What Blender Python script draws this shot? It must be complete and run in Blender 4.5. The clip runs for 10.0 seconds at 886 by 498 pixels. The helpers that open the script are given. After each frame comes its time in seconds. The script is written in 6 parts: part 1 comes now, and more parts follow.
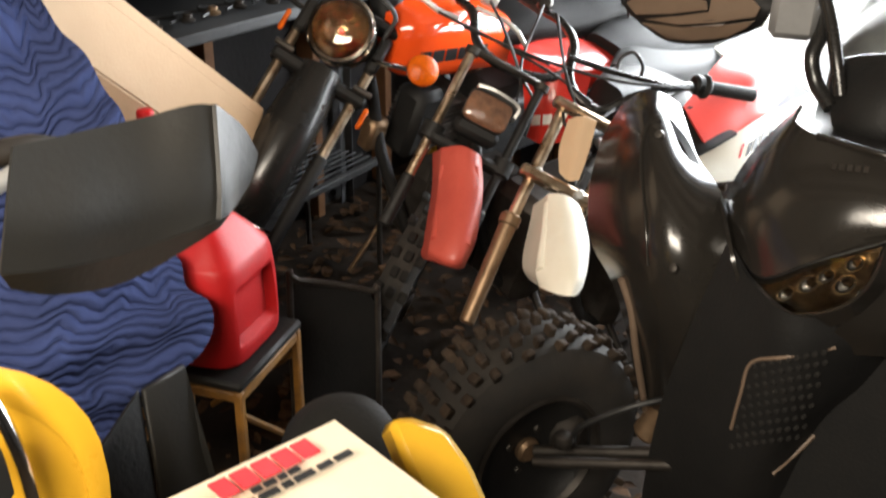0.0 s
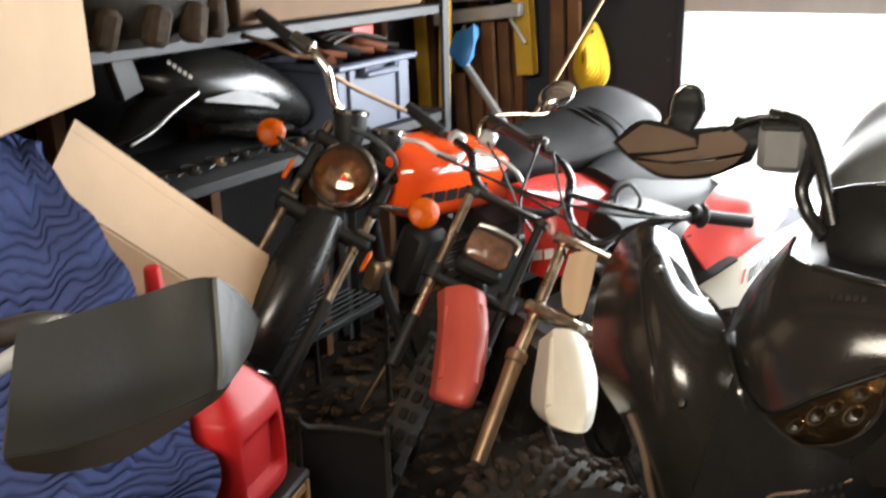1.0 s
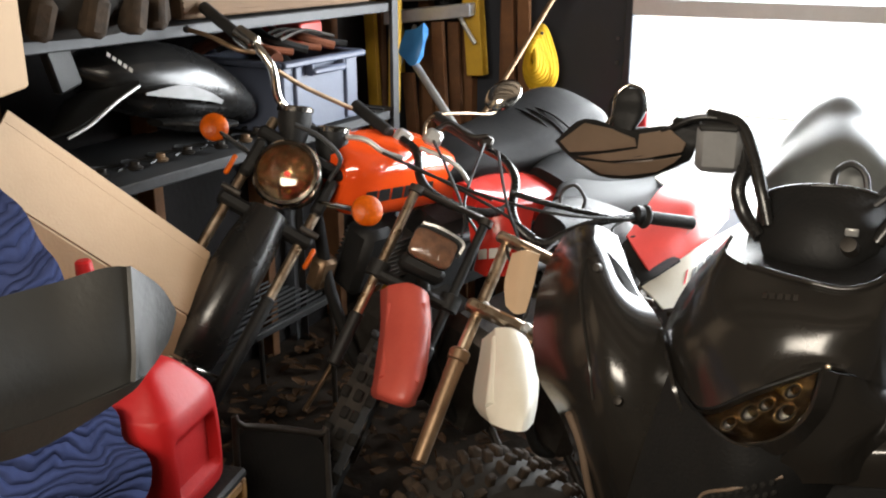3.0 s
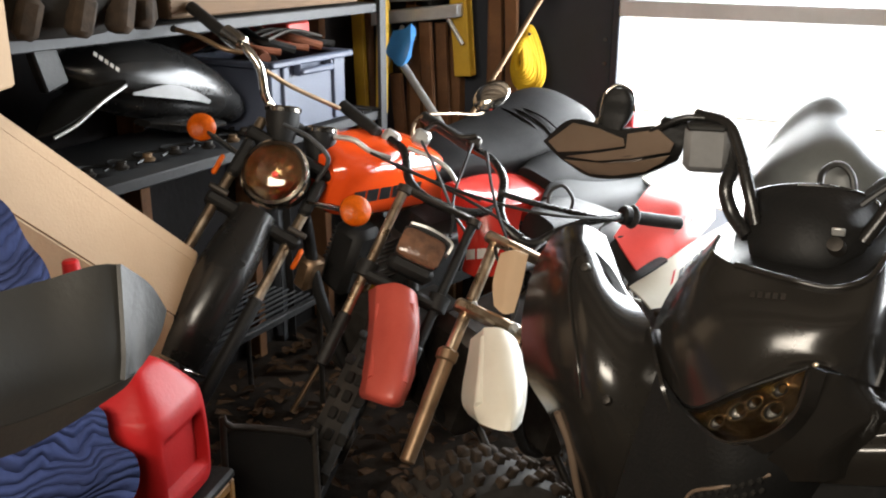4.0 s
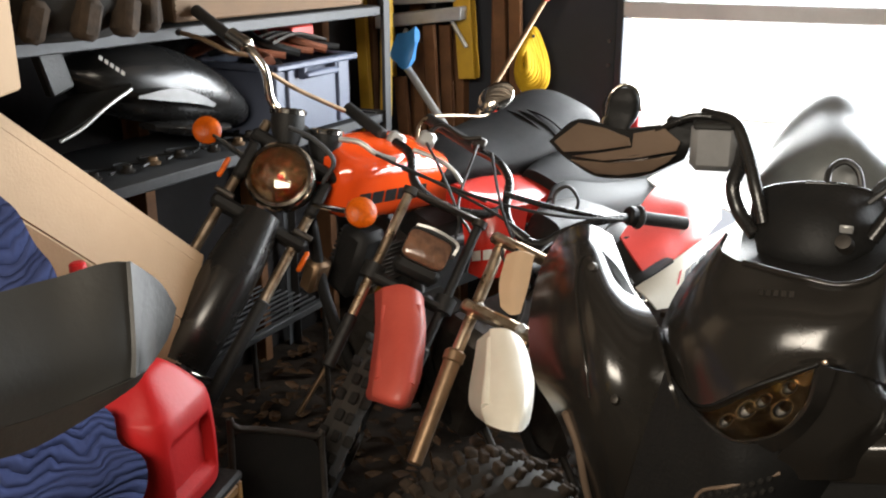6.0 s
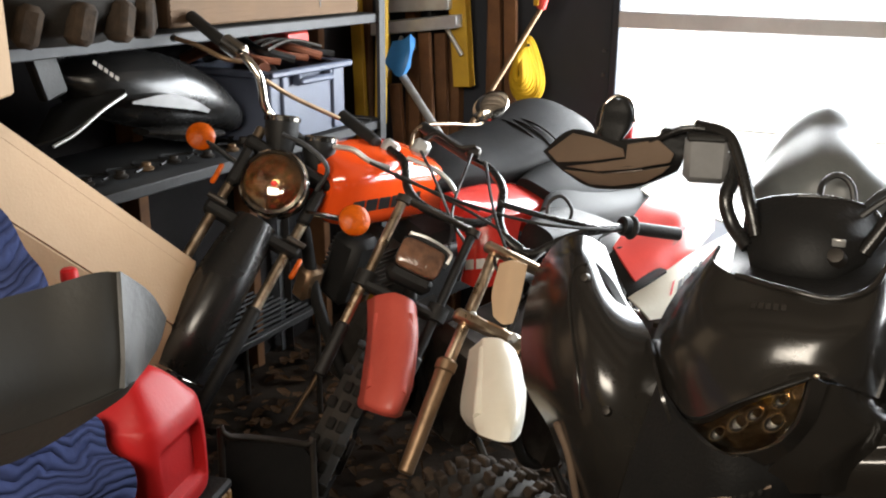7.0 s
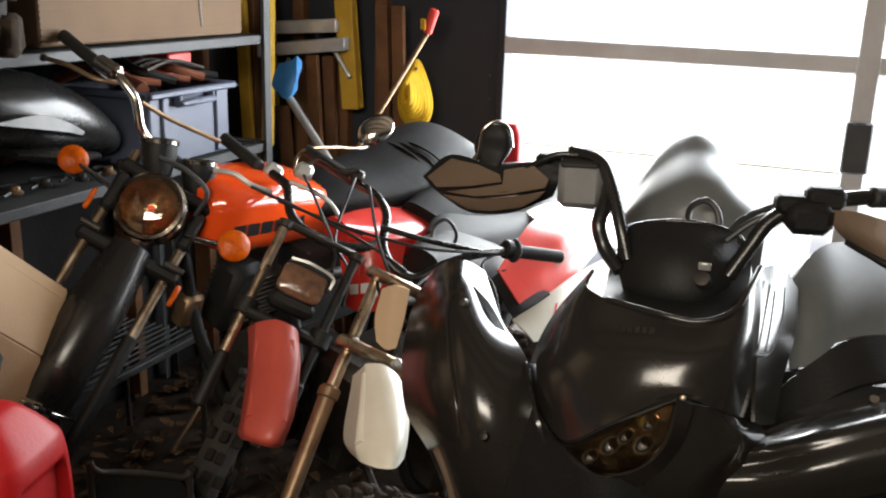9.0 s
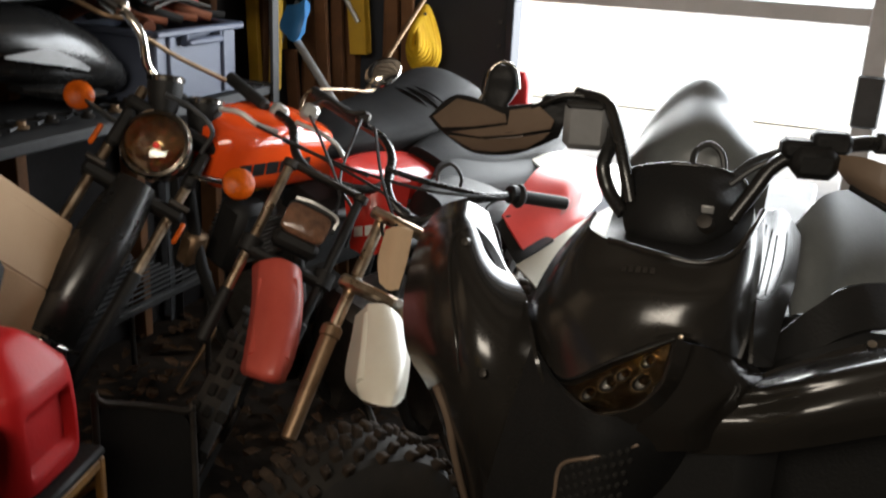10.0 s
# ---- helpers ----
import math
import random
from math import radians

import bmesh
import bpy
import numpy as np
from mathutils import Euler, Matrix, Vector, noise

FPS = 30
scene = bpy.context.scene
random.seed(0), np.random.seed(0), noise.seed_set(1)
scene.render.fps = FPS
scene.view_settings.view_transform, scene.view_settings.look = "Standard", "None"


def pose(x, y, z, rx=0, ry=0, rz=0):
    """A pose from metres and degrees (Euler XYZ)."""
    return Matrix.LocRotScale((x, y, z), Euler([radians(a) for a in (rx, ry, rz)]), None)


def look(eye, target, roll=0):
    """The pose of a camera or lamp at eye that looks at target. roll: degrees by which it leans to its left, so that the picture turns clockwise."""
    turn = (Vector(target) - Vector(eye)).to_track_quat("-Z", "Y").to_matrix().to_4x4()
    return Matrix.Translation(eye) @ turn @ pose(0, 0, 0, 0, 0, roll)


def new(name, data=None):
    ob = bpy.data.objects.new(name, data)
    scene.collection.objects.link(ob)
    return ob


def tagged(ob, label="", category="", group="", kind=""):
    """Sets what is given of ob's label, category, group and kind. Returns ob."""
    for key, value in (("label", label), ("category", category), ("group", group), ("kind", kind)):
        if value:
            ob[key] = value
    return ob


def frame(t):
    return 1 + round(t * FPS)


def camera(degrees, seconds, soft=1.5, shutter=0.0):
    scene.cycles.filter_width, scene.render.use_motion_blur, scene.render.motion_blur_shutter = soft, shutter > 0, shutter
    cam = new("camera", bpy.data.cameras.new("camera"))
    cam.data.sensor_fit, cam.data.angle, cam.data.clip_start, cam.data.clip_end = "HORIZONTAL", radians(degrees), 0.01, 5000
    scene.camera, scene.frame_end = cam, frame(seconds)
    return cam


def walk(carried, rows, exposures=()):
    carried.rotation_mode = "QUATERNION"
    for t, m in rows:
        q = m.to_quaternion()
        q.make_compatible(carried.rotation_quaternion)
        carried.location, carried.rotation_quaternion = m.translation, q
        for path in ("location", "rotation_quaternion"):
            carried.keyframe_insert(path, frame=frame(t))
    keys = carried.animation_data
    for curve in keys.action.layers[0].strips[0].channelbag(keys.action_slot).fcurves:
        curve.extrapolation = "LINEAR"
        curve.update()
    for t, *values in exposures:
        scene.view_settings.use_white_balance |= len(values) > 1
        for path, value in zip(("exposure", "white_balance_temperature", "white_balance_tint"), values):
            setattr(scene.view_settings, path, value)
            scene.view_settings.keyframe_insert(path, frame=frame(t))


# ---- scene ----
cam = camera(49.9, 10.0, soft=2.0, shutter=0.8)
PATH = [
    (0, (0.253, 0.171, 1.51), (-0.682, 1.709, 0.638), 1.2),
    (0.5, (0.241, 0.179, 1.52), (-0.726, 1.749, 0.746), -0.0),
    (1, (0.264, 0.175, 1.541), (-0.741, 1.787, 0.915), -1.4),
    (1.5, (0.276, 0.184, 1.539), (-0.687, 1.833, 0.945), -1.0),
    (2, (0.293, 0.195, 1.533), (-0.643, 1.859, 0.938), 0.3),
    (3.5, (0.28, 0.194, 1.528), (-0.636, 1.856, 0.896), -0.2),
    (4, (0.281, 0.192, 1.526), (-0.62, 1.867, 0.906), 0.2),
    (4.5, (0.279, 0.192, 1.524), (-0.634, 1.857, 0.896), 0.3),
    (5, (0.28, 0.186, 1.522), (-0.642, 1.848, 0.898), -0.1),
    (5.5, (0.281, 0.188, 1.525), (-0.641, 1.845, 0.888), -0.8),
    (6, (0.277, 0.189, 1.519), (-0.632, 1.862, 0.908), -0.2),
    (7.5, (0.276, 0.194, 1.526), (-0.624, 1.877, 0.928), 0.5),
    (8, (0.275, 0.191, 1.527), (-0.615, 1.88, 0.932), 0.7),
    (8.5, (0.287, 0.216, 1.524), (-0.524, 1.951, 0.947), 2.3),
    (9, (0.304, 0.219, 1.53), (-0.41, 2.003, 0.977), 1.8),
    (9.5, (0.291, 0.204, 1.528), (-0.414, 1.978, 0.929), 1.5),
    (10, (0.315, 0.212, 1.505), (-0.398, 1.966, 0.861), 2.9),
]
EXPOSURES = [(0, 2.2), (1, 2.0), (3.5, 1.82), (8.5, 1.74), (9, 1.45), (9.5, 1.15), (10, 0.98)]
from mathutils.bvhtree import BVHTree

walk(cam, [(t, look(eye, target, roll)) for t, eye, target, roll in PATH], EXPOSURES)

# ---- light ----
world = bpy.data.worlds.new("overcast")
scene.world = world
world.use_nodes = True
wn = world.node_tree.nodes
sky = wn.new("ShaderNodeTexSky")
sky.sky_type = "NISHITA"
sky.sun_disc = False
sky.sun_elevation = radians(32)
sky.sun_rotation = radians(160)
sky.air_density, sky.dust_density = 1.0, 3.0
wn["Background"].inputs["Strength"].default_value = 0.13
world.node_tree.links.new(sky.outputs[0], wn["Background"].inputs["Color"])

sun = new("sun", bpy.data.lights.new("sun", "SUN"))
sun.data.energy, sun.data.angle, sun.data.color = 3.5, radians(14), (1.0, 0.96, 0.9)
sun.matrix_world = look((6, -9, 9), (0, 3, 0))

# daylight in the window's opening, and an added warm fill behind the camera
day = new("window_daylight", bpy.data.lights.new("window_daylight", "AREA"))
day.data.shape, day.data.size, day.data.size_y = "RECTANGLE", 3.3, 1.7
day.data.energy, day.data.color = 140, (0.93, 0.97, 1.0)
day.matrix_world = look((0.8, 3.86, 1.2), (0.6, 0.0, 0.75))

strip = new("unseen_warm_fill", bpy.data.lights.new("unseen_warm_fill", "AREA"))
strip.data.shape, strip.data.size, strip.data.size_y = "RECTANGLE", 1.5, 0.8
strip.data.energy, strip.data.color = 34, (1.0, 0.89, 0.74)
strip.matrix_world = look((0.05, -0.8, 2.27), (-0.3, 1.2, 0.7))


# ---- materials ----
def material(name, a, b=None, rough=0.5, metal=0.0, scale=8.0, bump=0.15, bump_scale=60.0, spread=0.12, coat=0.0, sheen=0.0, random_piece=0.0, spec=0.5):
    m = bpy.data.materials.new(name)
    m.use_nodes = True
    t = m.node_tree
    n, l = t.nodes, t.links
    p = n["Principled BSDF"]
    b = b or tuple(c * 0.75 for c in a)
    co = n.new("ShaderNodeTexCoord")
    big = n.new("ShaderNodeTexNoise")
    big.inputs["Scale"].default_value, big.inputs["Detail"].default_value, big.inputs["Roughness"].default_value = scale, 8, 0.65
    l.new(co.outputs["Object"], big.inputs["Vector"])
    fine = n.new("ShaderNodeTexNoise")
    fine.inputs["Scale"].default_value, fine.inputs["Detail"].default_value = bump_scale, 5
    l.new(co.outputs["Object"], fine.inputs["Vector"])
    ramp = n.new("ShaderNodeValToRGB")
    ramp.color_ramp.elements[0].position, ramp.color_ramp.elements[1].position = 0.34, 0.66
    ramp.color_ramp.elements[0].color, ramp.color_ramp.elements[1].color = (*b, 1), (*a, 1)
    l.new(big.outputs["Fac"], ramp.inputs["Fac"])
    colour = ramp.outputs["Color"]
    if random_piece:
        info = n.new("ShaderNodeObjectInfo")
        isl = n.new("ShaderNodeNewGeometry")
        add = n.new("ShaderNodeMath")
        add.operation = "ADD"
        l.new(info.outputs["Random"], add.inputs[0])
        l.new(isl.outputs["Random Per Island"], add.inputs[1])
        fr = n.new("ShaderNodeMath")
        fr.operation = "FRACT"
        l.new(add.outputs[0], fr.inputs[0])
        rng = n.new("ShaderNodeMapRange")
        rng.inputs["To Min"].default_value, rng.inputs["To Max"].default_value = 1 - random_piece, 1 + random_piece
        l.new(fr.outputs[0], rng.inputs["Value"])
        hsv = n.new("ShaderNodeHueSaturation")
        l.new(colour, hsv.inputs["Color"])
        l.new(rng.outputs[0], hsv.inputs["Value"])
        colour = hsv.outputs["Color"]
    l.new(colour, p.inputs["Base Color"])
    rr = n.new("ShaderNodeMapRange")
    rr.inputs["To Min"].default_value, rr.inputs["To Max"].default_value = max(rough - spread, 0.02), min(rough + spread, 1)
    l.new(big.outputs["Fac"], rr.inputs["Value"])
    l.new(rr.outputs[0], p.inputs["Roughness"])
    p.inputs["Metallic"].default_value = metal
    p.inputs["Specular IOR Level"].default_value = spec
    p.inputs["Coat Weight"].default_value = coat
    p.inputs["Coat Roughness"].default_value = 0.08
    p.inputs["Sheen Weight"].default_value = sheen
    bp = n.new("ShaderNodeBump")
    bp.inputs["Strength"].default_value, bp.inputs["Distance"].default_value = bump, 0.004
    l.new(fine.outputs["Fac"], bp.inputs["Height"])
    l.new(bp.outputs[0], p.inputs["Normal"])
    return m


def glass(name, colour, rough=0.05):
    m = bpy.data.materials.new(name)
    m.use_nodes = True
    p = m.node_tree.nodes["Principled BSDF"]
    p.inputs["Base Color"].default_value = (*colour, 1)
    p.inputs["Transmission Weight"].default_value = 1.0
    p.inputs["Roughness"].default_value = rough
    p.inputs["IOR"].default_value = 1.46
    return m


def quilt():
    """Blue moving blanket with stitched zigzag channels."""
    m = material("quilted_cotton", (0.042, 0.058, 0.15), (0.026, 0.036, 0.098), 0.95, scale=5, bump=0.25, bump_scale=300, spec=0.1)
    n, l = m.node_tree.nodes, m.node_tree.links
    co = n.new("ShaderNodeTexCoord")
    sep = n.new("ShaderNodeSeparateXYZ")
    l.new(co.outputs["UV"], sep.inputs[0])

    def op(kind, a, b=None):
        q = n.new("ShaderNodeMath")
        q.operation = kind
        for i, v in enumerate((a, b)):
            if v is None:
                continue
            if isinstance(v, (int, float)):
                q.inputs[i].default_value = v
            else:
                l.new(v, q.inputs[i])
        return q.outputs[0]

    nz = n.new("ShaderNodeTexNoise")
    nz.inputs["Scale"].default_value = 7.0
    l.new(co.outputs["UV"], nz.inputs["Vector"])
    wob = op("MULTIPLY", nz.outputs["Fac"], 0.11)
    zig = op("ADD", wob, op("MULTIPLY", op("SINE", op("MULTIPLY", op("ADD", sep.outputs[0], wob), 34.0)), 0.012))
    chan = op("ABSOLUTE", op("SINE", op("MULTIPLY", op("ADD", sep.outputs[1], zig), 95.0)))
    pw = op("POWER", chan, 0.5)
    bp = n.new("ShaderNodeBump")
    bp.inputs["Strength"].default_value, bp.inputs["Distance"].default_value = 0.8, 0.011
    l.new(pw, bp.inputs["Height"])
    old = [x for x in n if x.bl_idname == "ShaderNodeBump" and x is not bp][0]
    l.new(old.outputs[0], bp.inputs["Normal"])
    l.new(bp.outputs[0], n["Principled BSDF"].inputs["Normal"])
    return m


M = dict(
    galv=material("galvanised_steel", (0.068, 0.069, 0.071), (0.046, 0.047, 0.049), 0.62, 0.3, 14),
    alu=material("aluminium", (0.6, 0.6, 0.58), (0.45, 0.45, 0.44), 0.4, 0.6, 10),
    chrome=material("chrome", (0.72, 0.7, 0.66), (0.5, 0.45, 0.38), 0.14, 1.0, 12, 0.05, spread=0.08),
    darkchrome=material("tarnished_chrome", (0.2, 0.17, 0.14), (0.09, 0.075, 0.06), 0.2, 1.0, 16),
    rusty_chrome=material("worn_chrome", (0.6, 0.5, 0.38), (0.3, 0.2, 0.12), 0.3, 0.95, 18),
    fork=material("dull_fork_alloy", (0.3, 0.2, 0.12), (0.17, 0.11, 0.065), 0.42, 0.75, 12),
    greysteel=material("dull_grey_wire", (0.06, 0.06, 0.06), (0.035, 0.035, 0.035), 0.5, 0.5, 14),
    fin=material("cast_cylinder_alloy", (0.12, 0.11, 0.1), (0.06, 0.055, 0.05), 0.5, 0.6, 20),
    steel=material("dark_steel", (0.07, 0.062, 0.055), (0.03, 0.026, 0.022), 0.5, 0.7, 14),
    rubber=material("tyre_rubber", (0.02, 0.019, 0.018), (0.032, 0.028, 0.024), 0.85, 0, 9, 0.5, 40, spec=0.2),
    muddy=material("muddy_lug_rubber", (0.05, 0.035, 0.024), (0.016, 0.013, 0.011), 0.9, 0, 16, 0.7, 45, spec=0.15),
    knob=material("old_tread_rubber", (0.016, 0.0145, 0.013), (0.01, 0.0095, 0.009), 0.88, 0, 16, 0.6, 45, spec=0.15),
    grip=material("black_grip_rubber", (0.016, 0.016, 0.016), (0.022, 0.021, 0.02), 0.6, 0, 20, 0.3, 120, spec=0.3),
    black=material("black_gloss_plastic", (0.009, 0.009, 0.009), (0.014, 0.013, 0.012), 0.27, 0, 7, 0.05, 90, 0.07, coat=0.05),
    body=material("dark_metallic_plastic", (0.014, 0.0125, 0.011), (0.018, 0.016, 0.0135), 0.2, 0, 6, 0.03, 140, 0.05, coat=0.08),
    matte=material("black_matte_plastic", (0.008, 0.008, 0.008), (0.012, 0.0115, 0.011), 0.55, 0, 10, 0.25, 160, spec=0.25),
    vinyl=material("black_vinyl", (0.009, 0.009, 0.0095), (0.014, 0.0135, 0.013), 0.52, 0, 9, 0.3, 220, spec=0.12),
    # dark vinyl painted pale grey to carry window flare and reflection
    seatgrey=material("flare_lightened_vinyl", (0.13, 0.14, 0.14), (0.085, 0.092, 0.092), 0.42, 0, 6, 0.06, 200),
    dusty=material("dusty_black_vinyl", (0.035, 0.037, 0.037), (0.022, 0.023, 0.023), 0.6, 0, 6, 0.1, 200, spec=0.2),
    orange=material("orange_paint", (0.80, 0.085, 0.012), (0.72, 0.065, 0.01), 0.16, 0, 5, 0.02, 80, 0.05, coat=0.6),
    red=material("red_paint", (0.58, 0.035, 0.022), (0.48, 0.025, 0.018), 0.25, 0, 5, 0.03, 80, 0.07, coat=0.3),
    fade=material("faded_red_plastic", (0.50, 0.085, 0.06), (0.40, 0.055, 0.04), 0.42, 0, 6, 0.1, 90),
    white=material("white_plastic", (0.82, 0.79, 0.7), (0.74, 0.7, 0.6), 0.35, 0, 5, 0.08, 90),
    redgraph=material("red_plastic", (0.72, 0.06, 0.045), (0.6, 0.05, 0.04), 0.32, 0, 6, 0.08, 90),
    can=material("red_polyethylene", (0.44, 0.011, 0.012), (0.37, 0.008, 0.01), 0.48, 0, 4, 0.12, 130, spec=0.3),
    cardboard=material("cardboard", (0.56, 0.40, 0.26), (0.5, 0.35, 0.22), 0.85, 0, 3, 0.15, 160),
    kraft=material("tan_kraft_card", (0.34, 0.235, 0.14), (0.29, 0.195, 0.115), 0.85, 0, 3, 0.15, 160),
    pewter=material("weathered_grey_alloy", (0.24, 0.24, 0.24), (0.18, 0.18, 0.18), 0.55, 0.2, 10),
    greyp=material("grey_dusty_plastic", (0.014, 0.0145, 0.0145), (0.02, 0.019, 0.0165), 0.52, 0, 5, 0.12, 150, spec=0.4),
    yellow=material("yellow_plastic", (0.60, 0.34, 0.02), (0.54, 0.29, 0.02), 0.3, 0, 5, 0.08, 90, coat=0.2),
    yfiber=material("yellow_fibreglass", (0.62, 0.38, 0.03), (0.5, 0.3, 0.03), 0.5, 0, 8, 0.2, 120),
    ypaint=material("chipped_yellow_paint", (0.26, 0.115, 0.012), (0.1, 0.045, 0.01), 0.6, 0, 22, 0.3, 80),
    rope=material("yellow_rope", (0.82, 0.52, 0.015), (0.7, 0.4, 0.01), 0.75, 0, 30, 0.6, 250),
    tote=material("grey_blue_tote_plastic", (0.088, 0.104, 0.155), (0.07, 0.085, 0.128), 0.5, 0, 6, 0.1, 120),
    wood=material("brown_timber", (0.2, 0.095, 0.042), (0.11, 0.052, 0.025), 0.75, 0, 7, 0.4, 50, spec=0.3),
    board=material("dark_wall_board", (0.02, 0.018, 0.018), (0.012, 0.011, 0.011), 0.9, 0, 4, 0.3, 60, spec=0.2),
    jamb=material("dark_grey_painted_board", (0.032, 0.036, 0.046), (0.025, 0.028, 0.035), 0.7, 0, 5, 0.2, 60, spec=0.3),
    ceil=material("rough_ceiling_boards", (0.16, 0.12, 0.085), (0.1, 0.075, 0.05), 0.85, 0, 4, 0.3, 40),
    # frame grey raised so the colour carries flare from the opening
    frame=material("flare_lightened_grey_frame", (0.6, 0.6, 0.61), (0.5, 0.5, 0.51), 0.6, 0, 6, 0.2, 70),
    dirt=material("dirty_concrete", (0.04, 0.03, 0.023), (0.014, 0.011, 0.009), 0.95, 0, 3.5, 0.9, 24, spec=0.1),
    leaf=material("dead_leaves", (0.085, 0.047, 0.024), (0.034, 0.02, 0.012), 0.9, 0, 20, 0.3, 60, random_piece=0.6, spec=0.1),
    amber=material("amber_lens", (0.62, 0.11, 0.002), (0.34, 0.05, 0.001), 0.3, 0, 45, 0.5, 150, 0.06, spec=0.25),
    redlens=material("red_reflection", (0.6, 0.03, 0.03), None, 0.15, 0, 30, 0.5, 120, 0.05, coat=0.6),
    # brown-gold base paints in the warm light a reflector would mirror
    reflector=material("headlight_reflector", (0.3, 0.2, 0.11), (0.08, 0.05, 0.03), 0.22, 1.0, 30, 0.9, 55, 0.1),
    tan=material("tan_brown_plastic", (0.16, 0.112, 0.078), (0.13, 0.09, 0.062), 0.5, 0, 6, 0.15, 120),
    cable=material("black_cable", (0.018, 0.018, 0.018), None, 0.5),
    copper=material("orange_hose_rubber", (0.26, 0.085, 0.04), (0.16, 0.055, 0.03), 0.5, 0, 12),
    blue=material("blue_plastic", (0.05, 0.24, 0.55), (0.04, 0.18, 0.42), 0.45, 0, 8),
    ink=material("black_ink", (0.012, 0.012, 0.012), None, 0.4),
    redink=material("red_ink", (0.7, 0.03, 0.04), None, 0.6),
    paper=material("cream_card", (0.72, 0.6, 0.43), (0.66, 0.53, 0.37), 0.8, 0, 4, 0.1, 120),
    decal=material("white_decal", (0.8, 0.78, 0.74), None, 0.4),
    siding=material("pale_siding", (0.8, 0.77, 0.68), (0.74, 0.7, 0.6), 0.7, 0, 3, 0.1, 60),
    yard=material("pale_yard_ground", (0.62, 0.62, 0.6), (0.5, 0.49, 0.46), 0.9, 0, 1.2, 0.5, 12),
    oldcard=material("old_brown_cardboard", (0.16, 0.1, 0.058), (0.125, 0.078, 0.045), 0.9, 0, 4, 0.15, 160),
    # gold here is the warm lamp glint given as colour
    facet=material("warm_glint_facet", (0.7, 0.52, 0.3), (0.5, 0.35, 0.2), 0.2, 0.9, 40, 0.4, 80, 0.06),
    quilt=quilt(),
    smoked=material("smoked_headlight_lens", (0.2, 0.1, 0.06), (0.08, 0.045, 0.03), 0.12, 0, 30, 0.5, 60, 0.06, coat=0.9),
    clear=glass("headlight_glass", (1, 0.97, 0.9), 0.03),
)


# ---- mesh helpers ----
V = Vector


def thing(name, at, label, category, group="", kind=""):
    ob = new(name)
    ob.location = at
    ob.empty_display_size = 0.05
    return tagged(ob, label, category, group, kind)


def part(name, bm, mat, parent=None, label="", flat=False, angle=38):
    me = bpy.data.meshes.new(name)
    bmesh.ops.recalc_face_normals(bm, faces=bm.faces)
    bm.to_mesh(me)
    bm.free()
    me.materials.append(mat)
    if not flat:
        me.polygons.foreach_set("use_smooth", [True] * len(me.polygons))
        me.set_sharp_from_angle(angle=radians(angle))
    ob = new(name, me)
    if parent is not None:
        base = parent
        off = V((0, 0, 0))
        while base is not None:
            off += V(base.location)
            base = base.parent
        ob.parent = parent
        ob.location = -off
        if label:
            ob["label"] = label
    return ob


def spline(pts, k=6, closed=False):
    """Catmull-Rom through the points."""
    p = [V(q) for q in pts]
    if len(p) < 3 or k < 2:
        return p
    out, n = [], len(p)
    for i in range(n if closed else n - 1):
        a = p[(i - 1) % n] if closed or i else p[0] * 2 - p[1]
        b, c = p[i], p[(i + 1) % n]
        d = p[(i + 2) % n] if closed or i + 2 < n else p[-1] * 2 - p[-2]
        for j in range(k):
            t = j / k
            out.append(0.5 * (2 * b + (c - a) * t + (2 * a - 5 * b + 4 * c - d) * t * t + (3 * b - a - 3 * c + d) * t ** 3))
    if not closed:
        out.append(p[-1])
    return out


def tube(pts, r, k=6, seg=10, bm=None, closed=False, radii=None):
    bm = bm or bmesh.new()
    p = spline(pts, k, closed)
    n = len(p)
    tang = []
    for i in range(n):
        a, b = (p[i - 1], p[(i + 1) % n]) if closed else (p[max(i - 1, 0)], p[min(i + 1, n - 1)])
        tang.append((b - a).normalized())
    up = tang[0].orthogonal().normalized()
    rings = []
    for i in range(n):
        up = (up - tang[i] * up.dot(tang[i]))
        up = up.normalized() if up.length > 1e-6 else tang[i].orthogonal().normalized()
        side = tang[i].cross(up)
        rad = r if radii is None else radii[min(int(i / max(n - 1, 1) * (len(radii) - 1) + 0.5), len(radii) - 1)]
        rings.append([bm.verts.new(p[i] + (up * math.cos(6.2832 * j / seg) + side * math.sin(6.2832 * j / seg)) * rad) for j in range(seg)])
    for i in range(n if closed else n - 1):
        a, b = rings[i], rings[(i + 1) % n]
        for j in range(seg):
            bm.faces.new((a[j], a[(j + 1) % seg], b[(j + 1) % seg], b[j]))
    if not closed:
        bm.faces.new(rings[0][::-1])
        bm.faces.new(rings[-1])
    return bm


def rod(a, b, r, r2=None, seg=12, bm=None):
    """A rod with slightly rounded ends."""
    a, b = V(a), V(b)
    r2 = r if r2 is None else r2
    d = (b - a).normalized()
    e = min(r, r2) * 0.25
    return lathe([(0, 0), (r - e, 0), (r, e), (r2, (b - a).length - e), (r2 - e, (b - a).length), (0, (b - a).length)], a, d, seg, bm)


